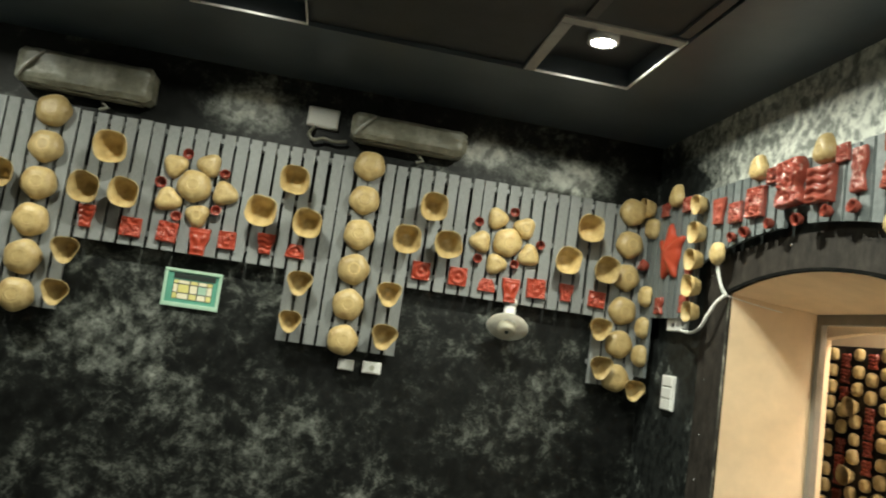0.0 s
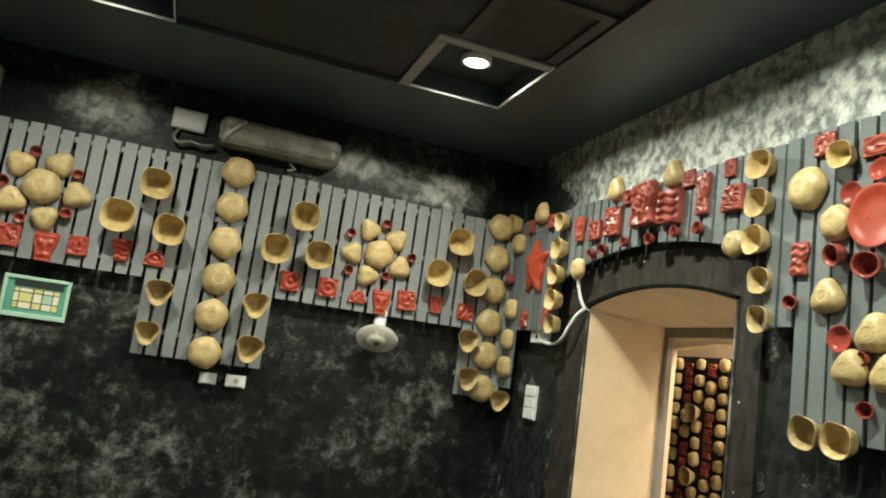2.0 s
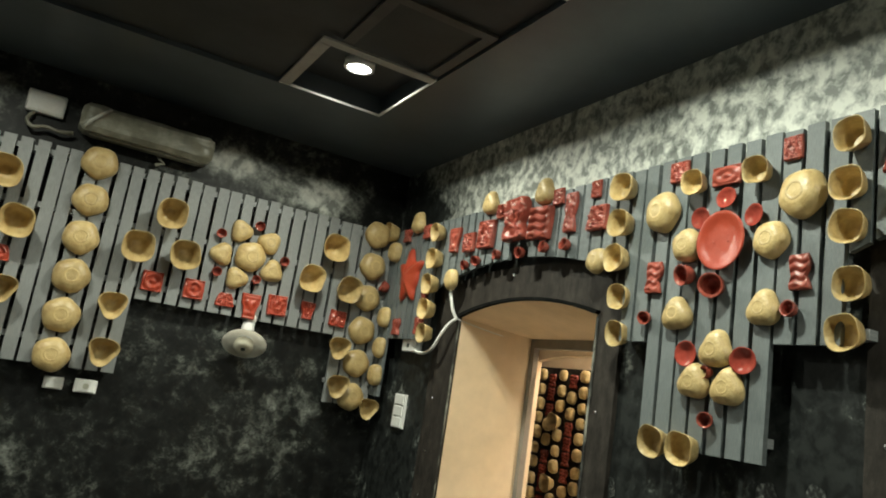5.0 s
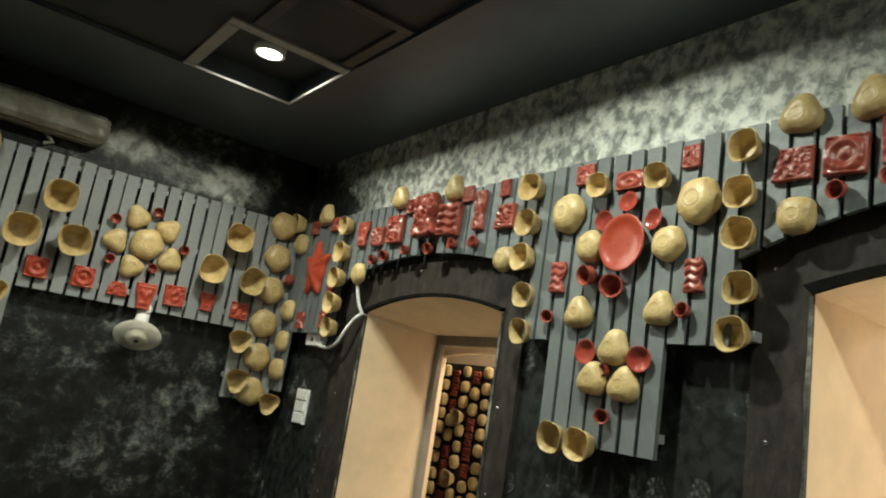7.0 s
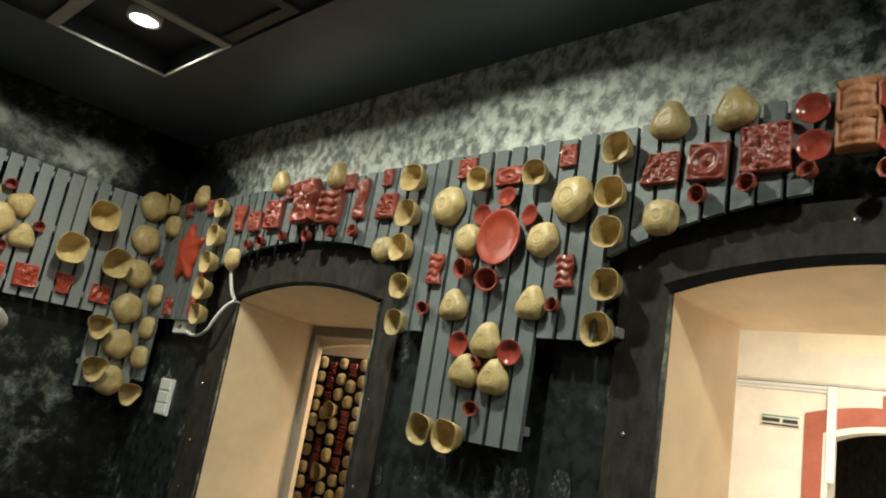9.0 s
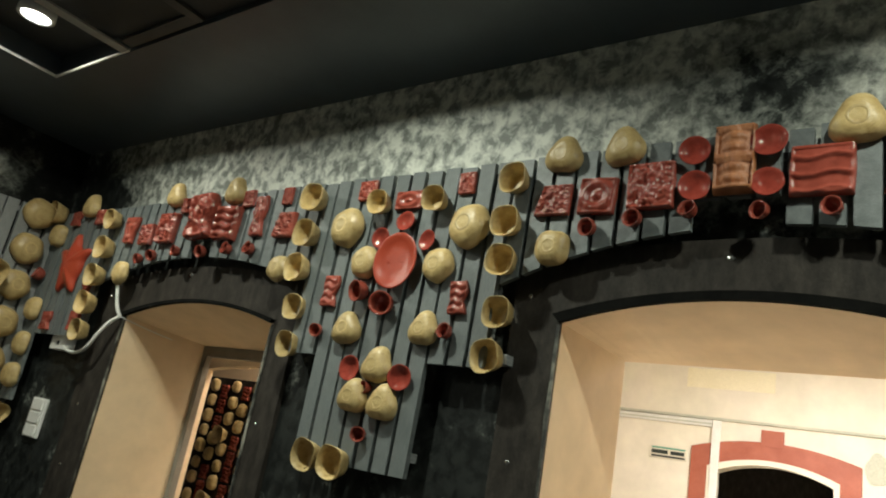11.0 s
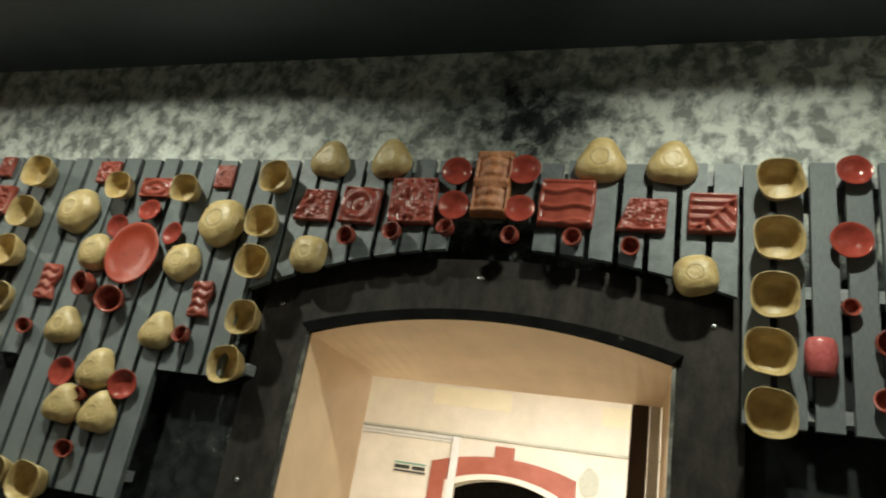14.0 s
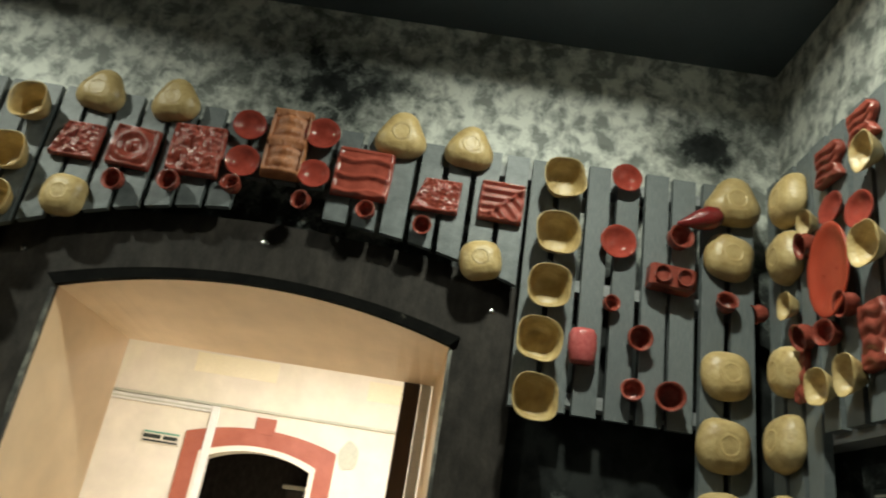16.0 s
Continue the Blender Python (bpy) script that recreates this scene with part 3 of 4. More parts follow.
B1_PLAQUE = [
    (-1.012, 2.581, 0.130, 0.165), (-1.196, 2.546, 0.125, 0.125), (-1.398, 2.574, 0.165, 0.175), (-1.708, 2.626, 0.235, 0.250),
    (-1.937, 2.575, 0.190, 0.185), (-2.175, 2.605, 0.100, 0.215), (-1.521, 2.705, 0.090, 0.090), (-2.060, 2.707, 0.085, 0.090),
    (-2.353, 2.699, 0.070, 0.090), (-2.395, 2.543, 0.150, 0.125), (-0.289, 2.696, 0.110, 0.100), (-0.598, 2.690, 0.110, 0.100),
    (-0.331, 2.011, 0.110, 0.120), (-0.676, 2.018, 0.110, 0.125), (-0.698, 2.230, 0.090, 0.110),
]
B2_ROUND = [
    (-2.822, 2.506, 0.088), (-3.476, 2.480, 0.088), (-2.967, 2.343, 0.070), (-3.357, 2.325, 0.072),
]
B2_TRI = [
    (-2.942, 2.055, 0.070), (-3.344, 2.069, 0.070), (-3.151, 1.915, 0.075), (-3.055, 1.788, 0.073),
    (-3.213, 1.776, 0.072),
]
B2_OPEN = [
    (-3.000, 2.605, 0.055), (-3.301, 2.599, 0.056), (-2.907, 1.545, 0.063), (-3.057, 1.537, 0.065),
]
B2_MID = [
    (-3.668, 2.648, 0.060), (-3.659, 2.478, 0.060), (-3.664, 2.330, 0.060), (-3.665, 2.145, 0.060),
    (-3.649, 1.986, 0.062),
]
B2_CUP = [
    (-3.149, 2.516, 0.044), (-3.031, 2.450, 0.045), (-3.285, 2.429, 0.044), (-2.990, 2.221, 0.046),
    (-3.113, 2.168, 0.051), (-2.767, 2.049, 0.030), (-3.453, 2.060, 0.031), (-3.013, 1.897, 0.051),
    (-3.276, 1.880, 0.051), (-3.122, 1.829, 0.027), (-3.124, 1.654, 0.031),
]
B2_PLAQUE = [
    (-2.888, 2.680, 0.096, 0.091), (-3.134, 2.617, 0.137, 0.080), (-3.422, 2.669, 0.076, 0.092), (-2.793, 2.220, 0.091, 0.139),
    (-3.473, 2.198, 0.086, 0.129),
]
B3_EGG = [
    (-3.842, 2.737, 0.074), (-4.073, 2.741, 0.073), (-4.774, 2.739, 0.078), (-4.986, 2.732, 0.077),
]
B3_PLAQUE = [
    (-3.825, 2.564, 0.147, 0.116), (-3.989, 2.567, 0.136, 0.133), (-4.177, 2.587, 0.160, 0.164), (-4.682, 2.594, 0.174, 0.157),
    (-4.916, 2.563, 0.151, 0.106), (-5.104, 2.573, 0.135, 0.127),
]
B3_TALL = [
    (-4.439, 2.654, 0.149, 0.229),
]
B3_DISC = [
    (-4.313, 2.696, 0.046), (-4.321, 2.572, 0.047), (-4.539, 2.700, 0.050), (-4.537, 2.563, 0.045),
]
B3_CUP = [
    (-3.979, 2.452, 0.038), (-4.135, 2.471, 0.038), (-4.315, 2.483, 0.036), (-4.531, 2.477, 0.034),
    (-4.718, 2.474, 0.034), (-4.881, 2.459, 0.033),
]
B3_ROUND = [
    (-3.841, 2.382, 0.065), (-5.066, 2.379, 0.062),
]
B4_COL = [
    (-5.275, 2.663, 0.063), (-5.268, 2.483, 0.065), (-5.263, 2.320, 0.063), (-5.251, 2.165, 0.063),
    (-5.251, 2.006, 0.063),
]
B4_CUP = [
    (-5.469, 2.712, 0.045), (-5.454, 2.498, 0.051), (-5.441, 2.308, 0.024), (-5.527, 2.223, 0.035),
    (-5.526, 2.065, 0.031), (-5.626, 2.070, 0.040), (-5.626, 2.534, 0.038), (-5.776, 2.351, 0.031),
]
B4_ODD = [
    (-5.373, 2.167, 0.081, 0.120), (-5.665, 2.587, 0.157, 0.084), (-5.611, 2.404, 0.132, 0.090),
]
B4_TRI = [
    (-5.797, 2.682, 0.074),
]
B4_ROUND = [
    (-5.785, 2.505, 0.077), (-5.777, 2.152, 0.072), (-5.770, 1.963, 0.076),
]
C_ROUND = [
    (-0.182, 2.628, 0.072), (-0.157, 2.468, 0.069), (-0.141, 2.156, 0.068), (-0.125, 1.972, 0.071),
]
C_OPEN = [
    (-0.287, 2.514, 0.046), (-0.180, 2.320, 0.050), (-0.562, 2.572, 0.060), (-0.547, 2.349, 0.067),
    (-0.328, 2.079, 0.060), (-0.448, 2.083, 0.062),
]
C_CUP = [
    (-0.004, 2.359, 0.030), (-0.391, 2.506, 0.045), (-0.503, 2.454, 0.045), (-0.281, 2.460, 0.036),
    (-0.250, 2.228, 0.036), (-0.351, 2.201, 0.034), (-0.437, 2.251, 0.033),
]
C_PLAQUE = [
    (-0.522, 2.669, 0.112, 0.095), (-0.378, 2.641, 0.117, 0.103), (-0.514, 2.159, 0.102, 0.150), (-0.203, 2.154, 0.070, 0.174),
]

# ---- slat cladding ----
def mesh_of(name, bm, mat, smooth=False):
    me = bpy.data.meshes.new(name)
    bm.to_mesh(me)
    bm.free()
    me.materials.append(mat)
    if smooth:
        for p in me.polygons:
            p.use_smooth = True
    return me


def put(name, me, m, parent=None, scale=(1, 1, 1)):
    ob = new(name, me)
    ob.parent = parent
    ob.matrix_basis = m @ Matrix.Diagonal((*scale, 1))
    return ob


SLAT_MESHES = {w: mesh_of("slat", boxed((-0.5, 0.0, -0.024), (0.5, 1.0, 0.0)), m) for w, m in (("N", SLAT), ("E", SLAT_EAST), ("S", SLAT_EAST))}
BATTEN_MESH = mesh_of("batten", boxed((-0.5, -0.5, -0.09), (0.5, 0.5, -0.027)), BATTEN)


def cladding(wall, start, end, pitch, top, bottom, label, battens):
    """Upright slats from start to end (to the right, facing the wall); bottom(u) gives where each one ends."""
    thing = tagged(new("slat_panel"), label, "wall panel", "slat panels")
    thing.matrix_basis = FACE[wall]
    rng = random.Random(wall)
    n = int(abs(end - start) / pitch + 0.7)
    for i in range(n):
        right = SIGN[wall] * start + (i + 0.5) * pitch
        u = SIGN[wall] * right
        low = bottom(u)
        if low is None:
            continue
        t = top + rng.uniform(-0.006, 0.006)
        half = pitch * 0.395
        ends = bottom(u - SIGN[wall] * half), bottom(u + SIGN[wall] * half)
        if 0.001 < abs(ends[0] - ends[1]) < 0.06:
            cut = boxed((-half, low, -0.024), (half, t, 0.0))
            for v in cut.verts:
                if v.co.z > -1 and v.co.y < low + 0.001:
                    v.co.y = ends[0] if v.co.x < 0 else ends[1]
            put("slat", mesh_of("slat", cut, SLAT_MESHES[wall].materials[0]), pose(right, 0, rng.uniform(-0.003, 0.0)), thing)
            continue
        put("slat", SLAT_MESHES[wall], pose(right + rng.uniform(-0.003, 0.003), low, rng.uniform(-0.003, 0.0), 0, 0, rng.uniform(-0.25, 0.25)), thing, (pitch * 0.79 * rng.uniform(0.94, 1.06), t - low, 1))
    for u0, u1, z in battens:
        a, b = SIGN[wall] * u0, SIGN[wall] * u1
        put("batten", BATTEN_MESH, pose((a + b) / 2, z, 0), thing, (abs(b - a), 0.035, 1))
    return thing


def north_bottom(u):
    if u < -4.0 or -2.59 < u < -1.76 or u > -0.35:
        return 1.405
    return 1.893


def east_bottom(u):
    if u > -0.2:
        return 1.5
    if u > -0.76:
        return 1.93
    if abs(u + 1.7) < 0.1:
        return 2.5
    if u > -2.56:
        d = u + 1.69
        return 2.405 - 0.17 * d * d
    if u > -3.6:
        return 1.525 if -3.38 < u < -2.8 else 1.945
    if abs(u + 4.45) < 0.1:
        return 2.535
    if u > -5.2:
        d = u + 4.5
        return 2.44 - 0.25 * d * d
    if u > -5.68:
        return 1.985
    return 1.35


def south_bottom(u):
    return 1.35 if u > -0.3 else 1.985


cladding("N", -4.92, 0.02, 0.0932, 2.748, north_bottom, "grey painted upright wooden slats on a black wall", [(-4.92, 0.02, 2.7), (-4.92, 0.02, 2.36), (-4.92, 0.02, 1.99), (-2.57, -1.78, 1.56), (-4.92, -4.06, 1.56), (-0.34, 0.0, 1.56)])
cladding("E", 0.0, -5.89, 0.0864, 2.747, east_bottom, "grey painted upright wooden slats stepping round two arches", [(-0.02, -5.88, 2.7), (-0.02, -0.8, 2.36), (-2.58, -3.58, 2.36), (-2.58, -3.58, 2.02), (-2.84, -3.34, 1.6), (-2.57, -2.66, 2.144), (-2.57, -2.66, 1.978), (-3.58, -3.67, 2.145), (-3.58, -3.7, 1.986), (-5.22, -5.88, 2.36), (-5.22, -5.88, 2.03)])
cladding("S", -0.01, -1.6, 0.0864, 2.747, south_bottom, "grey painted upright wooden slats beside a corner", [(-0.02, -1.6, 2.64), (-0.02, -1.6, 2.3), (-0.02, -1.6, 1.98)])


# ---- bowls, cups and plates ----
def wobble(seed, three=0.0, five=0.02, square=0.0, phase=math.pi / 2):
    rng = random.Random(seed)
    p5, p2, a2 = rng.uniform(0, 6.3), rng.uniform(0, 6.3), rng.uniform(0, 0.03)
    return lambda a: 1 + three * math.cos(3 * (a - phase)) + five * math.cos(5 * a + p5) + a2 * math.cos(2 * a + p2) - square * math.cos(4 * a)


SHUT = [(0.95, 0.0), (1.0, 0.06), (1.0, 0.2), (0.95, 0.4), (0.85, 0.56), (0.7, 0.68), (0.55, 0.75), (0.5, 0.765), (0.3, 0.765), (0.0, 0.76)]
FOOT = [(0.28, 0.755), (0.3, 0.772), (0.345, 0.778), (0.4, 0.772), (0.43, 0.755)]
OPEN = [(0.0, 0.0), (0.4, 0.0), (0.47, 0.04), (0.64, 0.38), (0.84, 0.82), (1.0, 1.2), (0.99, 1.23), (0.95, 1.215), (0.79, 0.82), (0.58, 0.38), (0.42, 0.15), (0.26, 0.11), (0.24, 0.125), (0.0, 0.125)]
SHUT_ROUND = [mesh_of("bowl", lathe(SHUT, wobble(k, 0.0, 0.034)), CANE, True) for k in range(5)]
SHUT_THREE = [mesh_of("bowl", lathe(SHUT, wobble(20 + k, 0.12, 0.012)), CANE, True) for k in range(4)]
SHUT_SQUARE = [mesh_of("bowl", lathe(SHUT, wobble(40 + k, 0.0, 0.01, 0.05)), CANE, True) for k in range(3)]
OPEN_DEEP = [(0.0, 0.0), (0.58, 0.0), (0.67, 0.05), (0.8, 0.4), (0.91, 0.82), (1.0, 1.2), (0.99, 1.23), (0.955, 1.215), (0.86, 0.82), (0.74, 0.4), (0.63, 0.17), (0.48, 0.1), (0.0, 0.09)]
OPEN_ROUND = [mesh_of("bowl", lathe(OPEN, wobble(60 + k, 0.0, 0.012, 0.05)), CANE, True) for k in range(4)]
OPEN_WIDE = [mesh_of("bowl", lathe(OPEN_DEEP, wobble(60 + k, 0.0, 0.012, 0.05)), CANE, True) for k in range(4)]
OPEN_THREE = [mesh_of("bowl", lathe(OPEN, wobble(80 + k, 0.12, 0.01)), CANE, True) for k in range(3)]
FOOT_MESH = mesh_of("foot_ring", lathe(FOOT, wobble(9, 0.0, 0.03)), CANE, True)
RNG = random.Random(7)


def shut_bowl(wall, u, z, r, kind=SHUT_ROUND, turn=None, label="pale varnished wooden bowl fixed rim-down on grey slats", group="upturned wooden bowls", tall=1.0):
    turn = RNG.uniform(-14, 14) if turn is None else turn + RNG.uniform(-8, 8)
    s = r * RNG.uniform(0.98, 1.03)
    ob = put("wooden_bowl", RNG.choice(kind), on(wall, u, z, 0.001, turn, RNG.uniform(-4, 4), RNG.uniform(-4, 4)), None, (s, s, s * 0.95 * tall))
    put("foot_ring", FOOT_MESH, Matrix(), ob)
    return tagged(ob, label, "bowl", group)


def open_bowl(wall, u, z, r, kind=OPEN_ROUND, turn=None, label="hollow pale wooden bowl fixed to grey slats, mouth outward", deep=1.0, out=0.005):
    turn = RNG.uniform(-12, 12) if turn is None else turn + RNG.uniform(-10, 10)
    if kind is OPEN_ROUND and wall == "E":
        kind = OPEN_WIDE
    ob = put("hollow_bowl", RNG.choice(kind), on(wall, u, z, out) @ pose(0, 0, 0, RNG.uniform(5, 10) if wall == "N" else RNG.uniform(1, 6), RNG.uniform(-4, 4)) @ pose(0, 0, 0, 0, 0, turn), None, (r, r, r * (1.12 if wall == "N" else 0.88) * deep))
    return tagged(ob, label, "bowl", "hollow wooden bowls")


CUP = [(0.0, 0.0), (0.55, 0.0), (0.62, 0.1), (0.85, 0.5), (0.92, 0.9), (0.84, 1.2), (0.98, 1.42), (0.96, 1.48), (0.86, 1.44), (0.72, 1.2), (0.78, 0.9), (0.7, 0.5), (0.45, 0.18), (0.0, 0.14)]
DISH = [(0.0, 0.0), (0.45, 0.0), (0.52, 0.1), (0.8, 0.32), (1.0, 0.6), (1.0, 0.66), (0.93, 0.65), (0.72, 0.42), (0.45, 0.2), (0.0, 0.14)]
PLATE = [(0.0, 0.02), (0.7, 0.02), (0.98, 0.14), (1.0, 0.18), (0.97, 0.2), (0.9, 0.17), (0.82, 0.165), (0.76, 0.12), (0.4, 0.1), (0.0, 0.1)]
CUP_MESH = mesh_of("cup", lathe(CUP, wobble(3, 0, 0.01), 22), RED, True)
DISH_MESH = mesh_of("dish", lathe(DISH, wobble(4, 0, 0.01), 24), GLOSSRED, True)
PLATE_MESH = mesh_of("plate", lathe(PLATE, None, 40), SCARLET, True)
KNOB_MESH = mesh_of("knob", lathe([(1.0, 0.0), (0.8, 0.5), (0.4, 0.8), (0.0, 0.85)], None, 12), RED, True)


def cup(wall, u, z, r, turn=None):
    a = RNG.uniform(-180, 180) if turn is None else turn
    ob = put("clay_cup", CUP_MESH, on(wall, u, z, 0.001, a, RNG.uniform(8, 26)), None, (r, r, r * 0.85))
    return tagged(ob, "small red glazed clay cup fixed to grey slats", "cup", "red clay cups")


def dish(wall, u, z, r):
    ob = put("clay_dish", DISH_MESH, on(wall, u, z, 0.004, RNG.uniform(0, 360), RNG.uniform(-8, 8), RNG.uniform(-8, 8)), None, (r, r, r * 0.8))
    return tagged(ob, "shallow shiny red clay dish fixed to slats", "dish", "red clay dishes")


def plate(wall, u, z, rx, ry, turn=0):
    ob = put("clay_plate", PLATE_MESH, on(wall, u, z, 0.02, turn), None, (rx, ry, (rx + ry) / 2))
    for x in (-0.32, 0.3):
        put("knob", KNOB_MESH, pose(x, -0.05, 0.1), ob, (0.05, 0.025, 0.03))
    return tagged(ob, "large round scarlet clay plate fixed to grey slats", "plate", "scarlet plates")


# ---- relief plaques ----
def relief(kind, x, y, rng):
    """Height of the moulded picture at x, y in -1..1."""
    r = math.hypot(x, y)
    if kind == "ring":
        return 0.5 + 0.5 * math.cos(r * 9.0) + 0.25 * noise.noise(Vector((x * 4, y * 4, rng)))
    if kind == "rows":
        return abs(math.sin(y * 6.5 + 0.6 * math.sin(x * 4)))
    if kind == "face":
        eyes = math.exp(-((abs(x) - 0.42) ** 2 + (y - 0.3) ** 2) * 18)
        return eyes + math.exp(-(x * x * 14 + (y + 0.05) ** 2 * 5)) + 0.8 * math.exp(-((y + 0.55) ** 2 * 40 + x * x * 2)) + 0.5 * math.exp(-((y - 0.72) ** 2 * 50))
    if kind == "wave":
        return 0.6 * (1 if math.sin(y * 5.2 + 0.8 * math.sin(x * 2.6)) > 0.3 else 0) + 0.3 * math.sin(x * 2)
    n = noise.noise(Vector((x * 2.6 + rng, y * 2.6, rng)))
    if kind == "carved":
        bars = 1.0 if min(abs(y - 0.92), abs(y - 0.02), abs(y + 0.9)) < 0.09 else 0.0
        ovals = max(math.exp(-((y - c) ** 2 * 22 + x * x * 2.5)) for c in (-0.62, -0.3, 0.3, 0.62))
        return 1.2 * bars + 1.5 * ovals + 0.5 * abs(noise.noise(Vector((x * 6, y * 9, rng)))) - 0.4
    if kind == "fan":
        return 0.5 + 0.5 * math.sin(15 * (y if x < y + 0.2 else 0.7 * x + 0.6 * y)) + (0.5 if abs(x - y - 0.2) < 0.1 else 0)
    if kind == "ridges":
        return 0.1 + 0.9 * max(math.exp(-((y - c - 0.08 * math.sin(x * 4)) ** 2 * 160)) for c in (-0.85, -0.2, 0.5)) + 0.15 * x
    m = noise.noise(Vector((x * 4.0, y * 4.0 + rng, 3.0)))
    q = noise.noise(Vector((x * 8.0 + rng, y * 8.0, 7.0)))
    return 0.25 + 0.7 * n + 1.3 * abs(m) + 0.55 * q + 0.2 * math.sin(r * 8 + rng)


def plaque_mesh(kind, outline, seed, mat, n=30, thick=0.16):
    """A slab in -0.5..0.5 with a raised rim and a relief; outline(y) gives half width and shift at height y."""
    bm = bmesh.new()
    grid = []
    for j in range(n + 1):
        y = -1 + 2 * j / n
        half, shift = outline(y)
        row = []
        for i in range(n + 1):
            x = -1 + 2 * i / n
            edge = min(1 - abs(x), 1 - abs(y))
            z = thick * (0.55 if edge < 1e-6 else 1.0)
            if edge > 0.1:
                z += thick * (0.65 * relief(kind, x, y, seed) - 0.15)
            elif edge > 1e-6:
                z += thick * 0.35
            row.append(bm.verts.new(((x * half + shift) * 0.5, y * 0.5, z)))
        grid.append(row)
    for j in range(n):
        for i in range(n):
            bm.faces.new((grid[j][i], grid[j][i + 1], grid[j + 1][i + 1], grid[j + 1][i]))
    rim = [e for e in bm.edges if e.is_boundary]
    ext = bmesh.ops.extrude_edge_only(bm, edges=rim)
    for v in [g for g in ext["geom"] if isinstance(g, bmesh.types.BMVert)]:
        v.co.z = 0.0
    bmesh.ops.recalc_face_normals(bm, faces=bm.faces)
    return mesh_of("plaque", bm, mat, True)


OUTLINES = {
    "square": lambda y: (1.0 - 0.03 * abs(y), 0.0),
    "vase": lambda y: (0.78 + 0.2 * y + 0.06 * math.sin(y * 4), 0.0),
    "half": lambda y: (math.sqrt(max(1.0 - ((y + 1) / 2.35) ** 2, 0.05)), 0.0),
    "slant": lambda y: (0.84 - 0.1 * y, 0.12 * y),
    "figure": lambda y: (0.62 + 0.3 * abs(math.sin(2.2 * y + 0.5)), 0.05 * math.sin(4 * y)),
}
PLAQUES = {}


def plaque(wall, u, z, w, h, outline="square", kind="mixed", mat=RED, turn=None, label="", deep=1.0):
    key = (outline, kind, mat.name, RNG.randrange(3))
    if key not in PLAQUES:
        PLAQUES[key] = plaque_mesh(kind, OUTLINES[outline], key[3] * 3.7 + len(kind), mat)
    turn = RNG.uniform(-3, 3) if turn is None else turn
    ob = put("clay_plaque", PLAQUES[key], on(wall, u, z, 0.002, turn), None, (w, h, min(w, h) * deep))
    return tagged(ob, label or "red glazed clay plaque with a moulded picture, on slats", "plaque", "red relief plaques")


# ---- north wall ----
for u, r in ((-4.244, 0.112), (-2.128, 0.107), (-0.142, 0.102)):
    for i in range(6):
        shut_bowl("N", u, 2.7 - 0.2465 * i, r)
for i, (u, z, r) in enumerate(A_OPEN):
    open_bowl("N", u, z, r * 1.02)
for i, (u, z, r) in enumerate(A_TRI_OPEN):
    open_bowl("N", u, z, r * 1.05, OPEN_THREE, 180, "three-cornered hollow wooden bowl fixed to grey slats")
for u, z, r in A_HUB:
    shut_bowl("N", u, z, r * 1.04)
for i, (u, z, r) in enumerate(A_PETAL):
    hub = A_HUB[i // 5]
    away = math.degrees(math.atan2(z - hub[1], u - hub[0])) - 90
    shut_bowl("N", u, z, r * 0.93, SHUT_THREE, away, "three-cornered pale wooden bowl set like a petal", "petal bowls")
for u, z, r in A_CUP:
    cup("N", u, z, r * 0.95)
SHAPES = ("vase", "square", "square", "vase", "square", "vase", "half", "square", "square", "half", "vase", "square", "vase", "square")
PICTURES = ("rows", "mixed", "mixed", "face", "mixed", "rows", "ring", "ring", "ring", "mixed", "face", "mixed", "mixed", "mixed")
for (u, z, w, h), o, k in zip(A_PLAQUE, SHAPES, PICTURES):
    plaque("N", u, z, w * 1.03, h * 1.03, o, k, SCARLET)

# ---- east wall: corner strip and first arch ----
for z in (2.585, 2.083, 1.854, 1.652):
    shut_bowl("E", -0.115, z, 0.08, SHUT_SQUARE)
open_bowl("E", -0.075, 2.735, 0.08)
for u, z, r in B1_EGG:
    shut_bowl("E", u, z, r * 0.95, SHUT_THREE, 0, "egg-shaped pale wooden bowl above the slats")
for u, z, r in B1_OPEN:
    open_bowl("E", u, z, r * 0.98, out=-0.03 if u < -2.5 and z < 2.2 else 0.005)
for u, z, r in B1_ROUND:
    shut_bowl("E", u, z, r * 1.05)
for u, z, r in B1_CUP:
    cup("E", u, z, r * 0.95)
def turtle_outline(a):
    k = 1.0
    for at, tall, wide in ((97, 0.72, 13), (32, 0.55, 12), (148, 0.55, 12), (-62, 0.5, 12), (-118, 0.5, 12)):
        d = (math.degrees(a) - at + 180) % 360 - 180
        k += tall * math.exp(-(d / wide) ** 2)
    return k


shell = lathe([(0.0, 0.062), (0.03, 0.06), (0.06, 0.05), (0.092, 0.036), (0.115, 0.028), (0.127, 0.016), (0.129, 0.0)], turtle_outline, 90)
tagged(put("clay_turtle", mesh_of("turtle", shell, SCARLET, True), on("E", -0.42, 2.37, 0.001)), "scarlet clay turtle figure fixed to grey slats", "figurine")
for i, (u, z, w, h) in enumerate(B1_PLAQUE):
    o = ("vase", "square", "square", "figure", "square", "figure", "square", "square", "square", "slant")[i] if i < 10 else "figure"
    k = ("face", "mixed", "mixed", "mixed", "rows", "mixed", "mixed", "mixed", "mixed", "mixed")[i] if i < 10 else "mixed"
    plaque("E", u, z, w * 0.92, h, o, k, deep=1.2)

# ---- east wall: between the arches ----
for u, z, r in B2_ROUND:
    shut_bowl("E", u, z, r * 1.0)
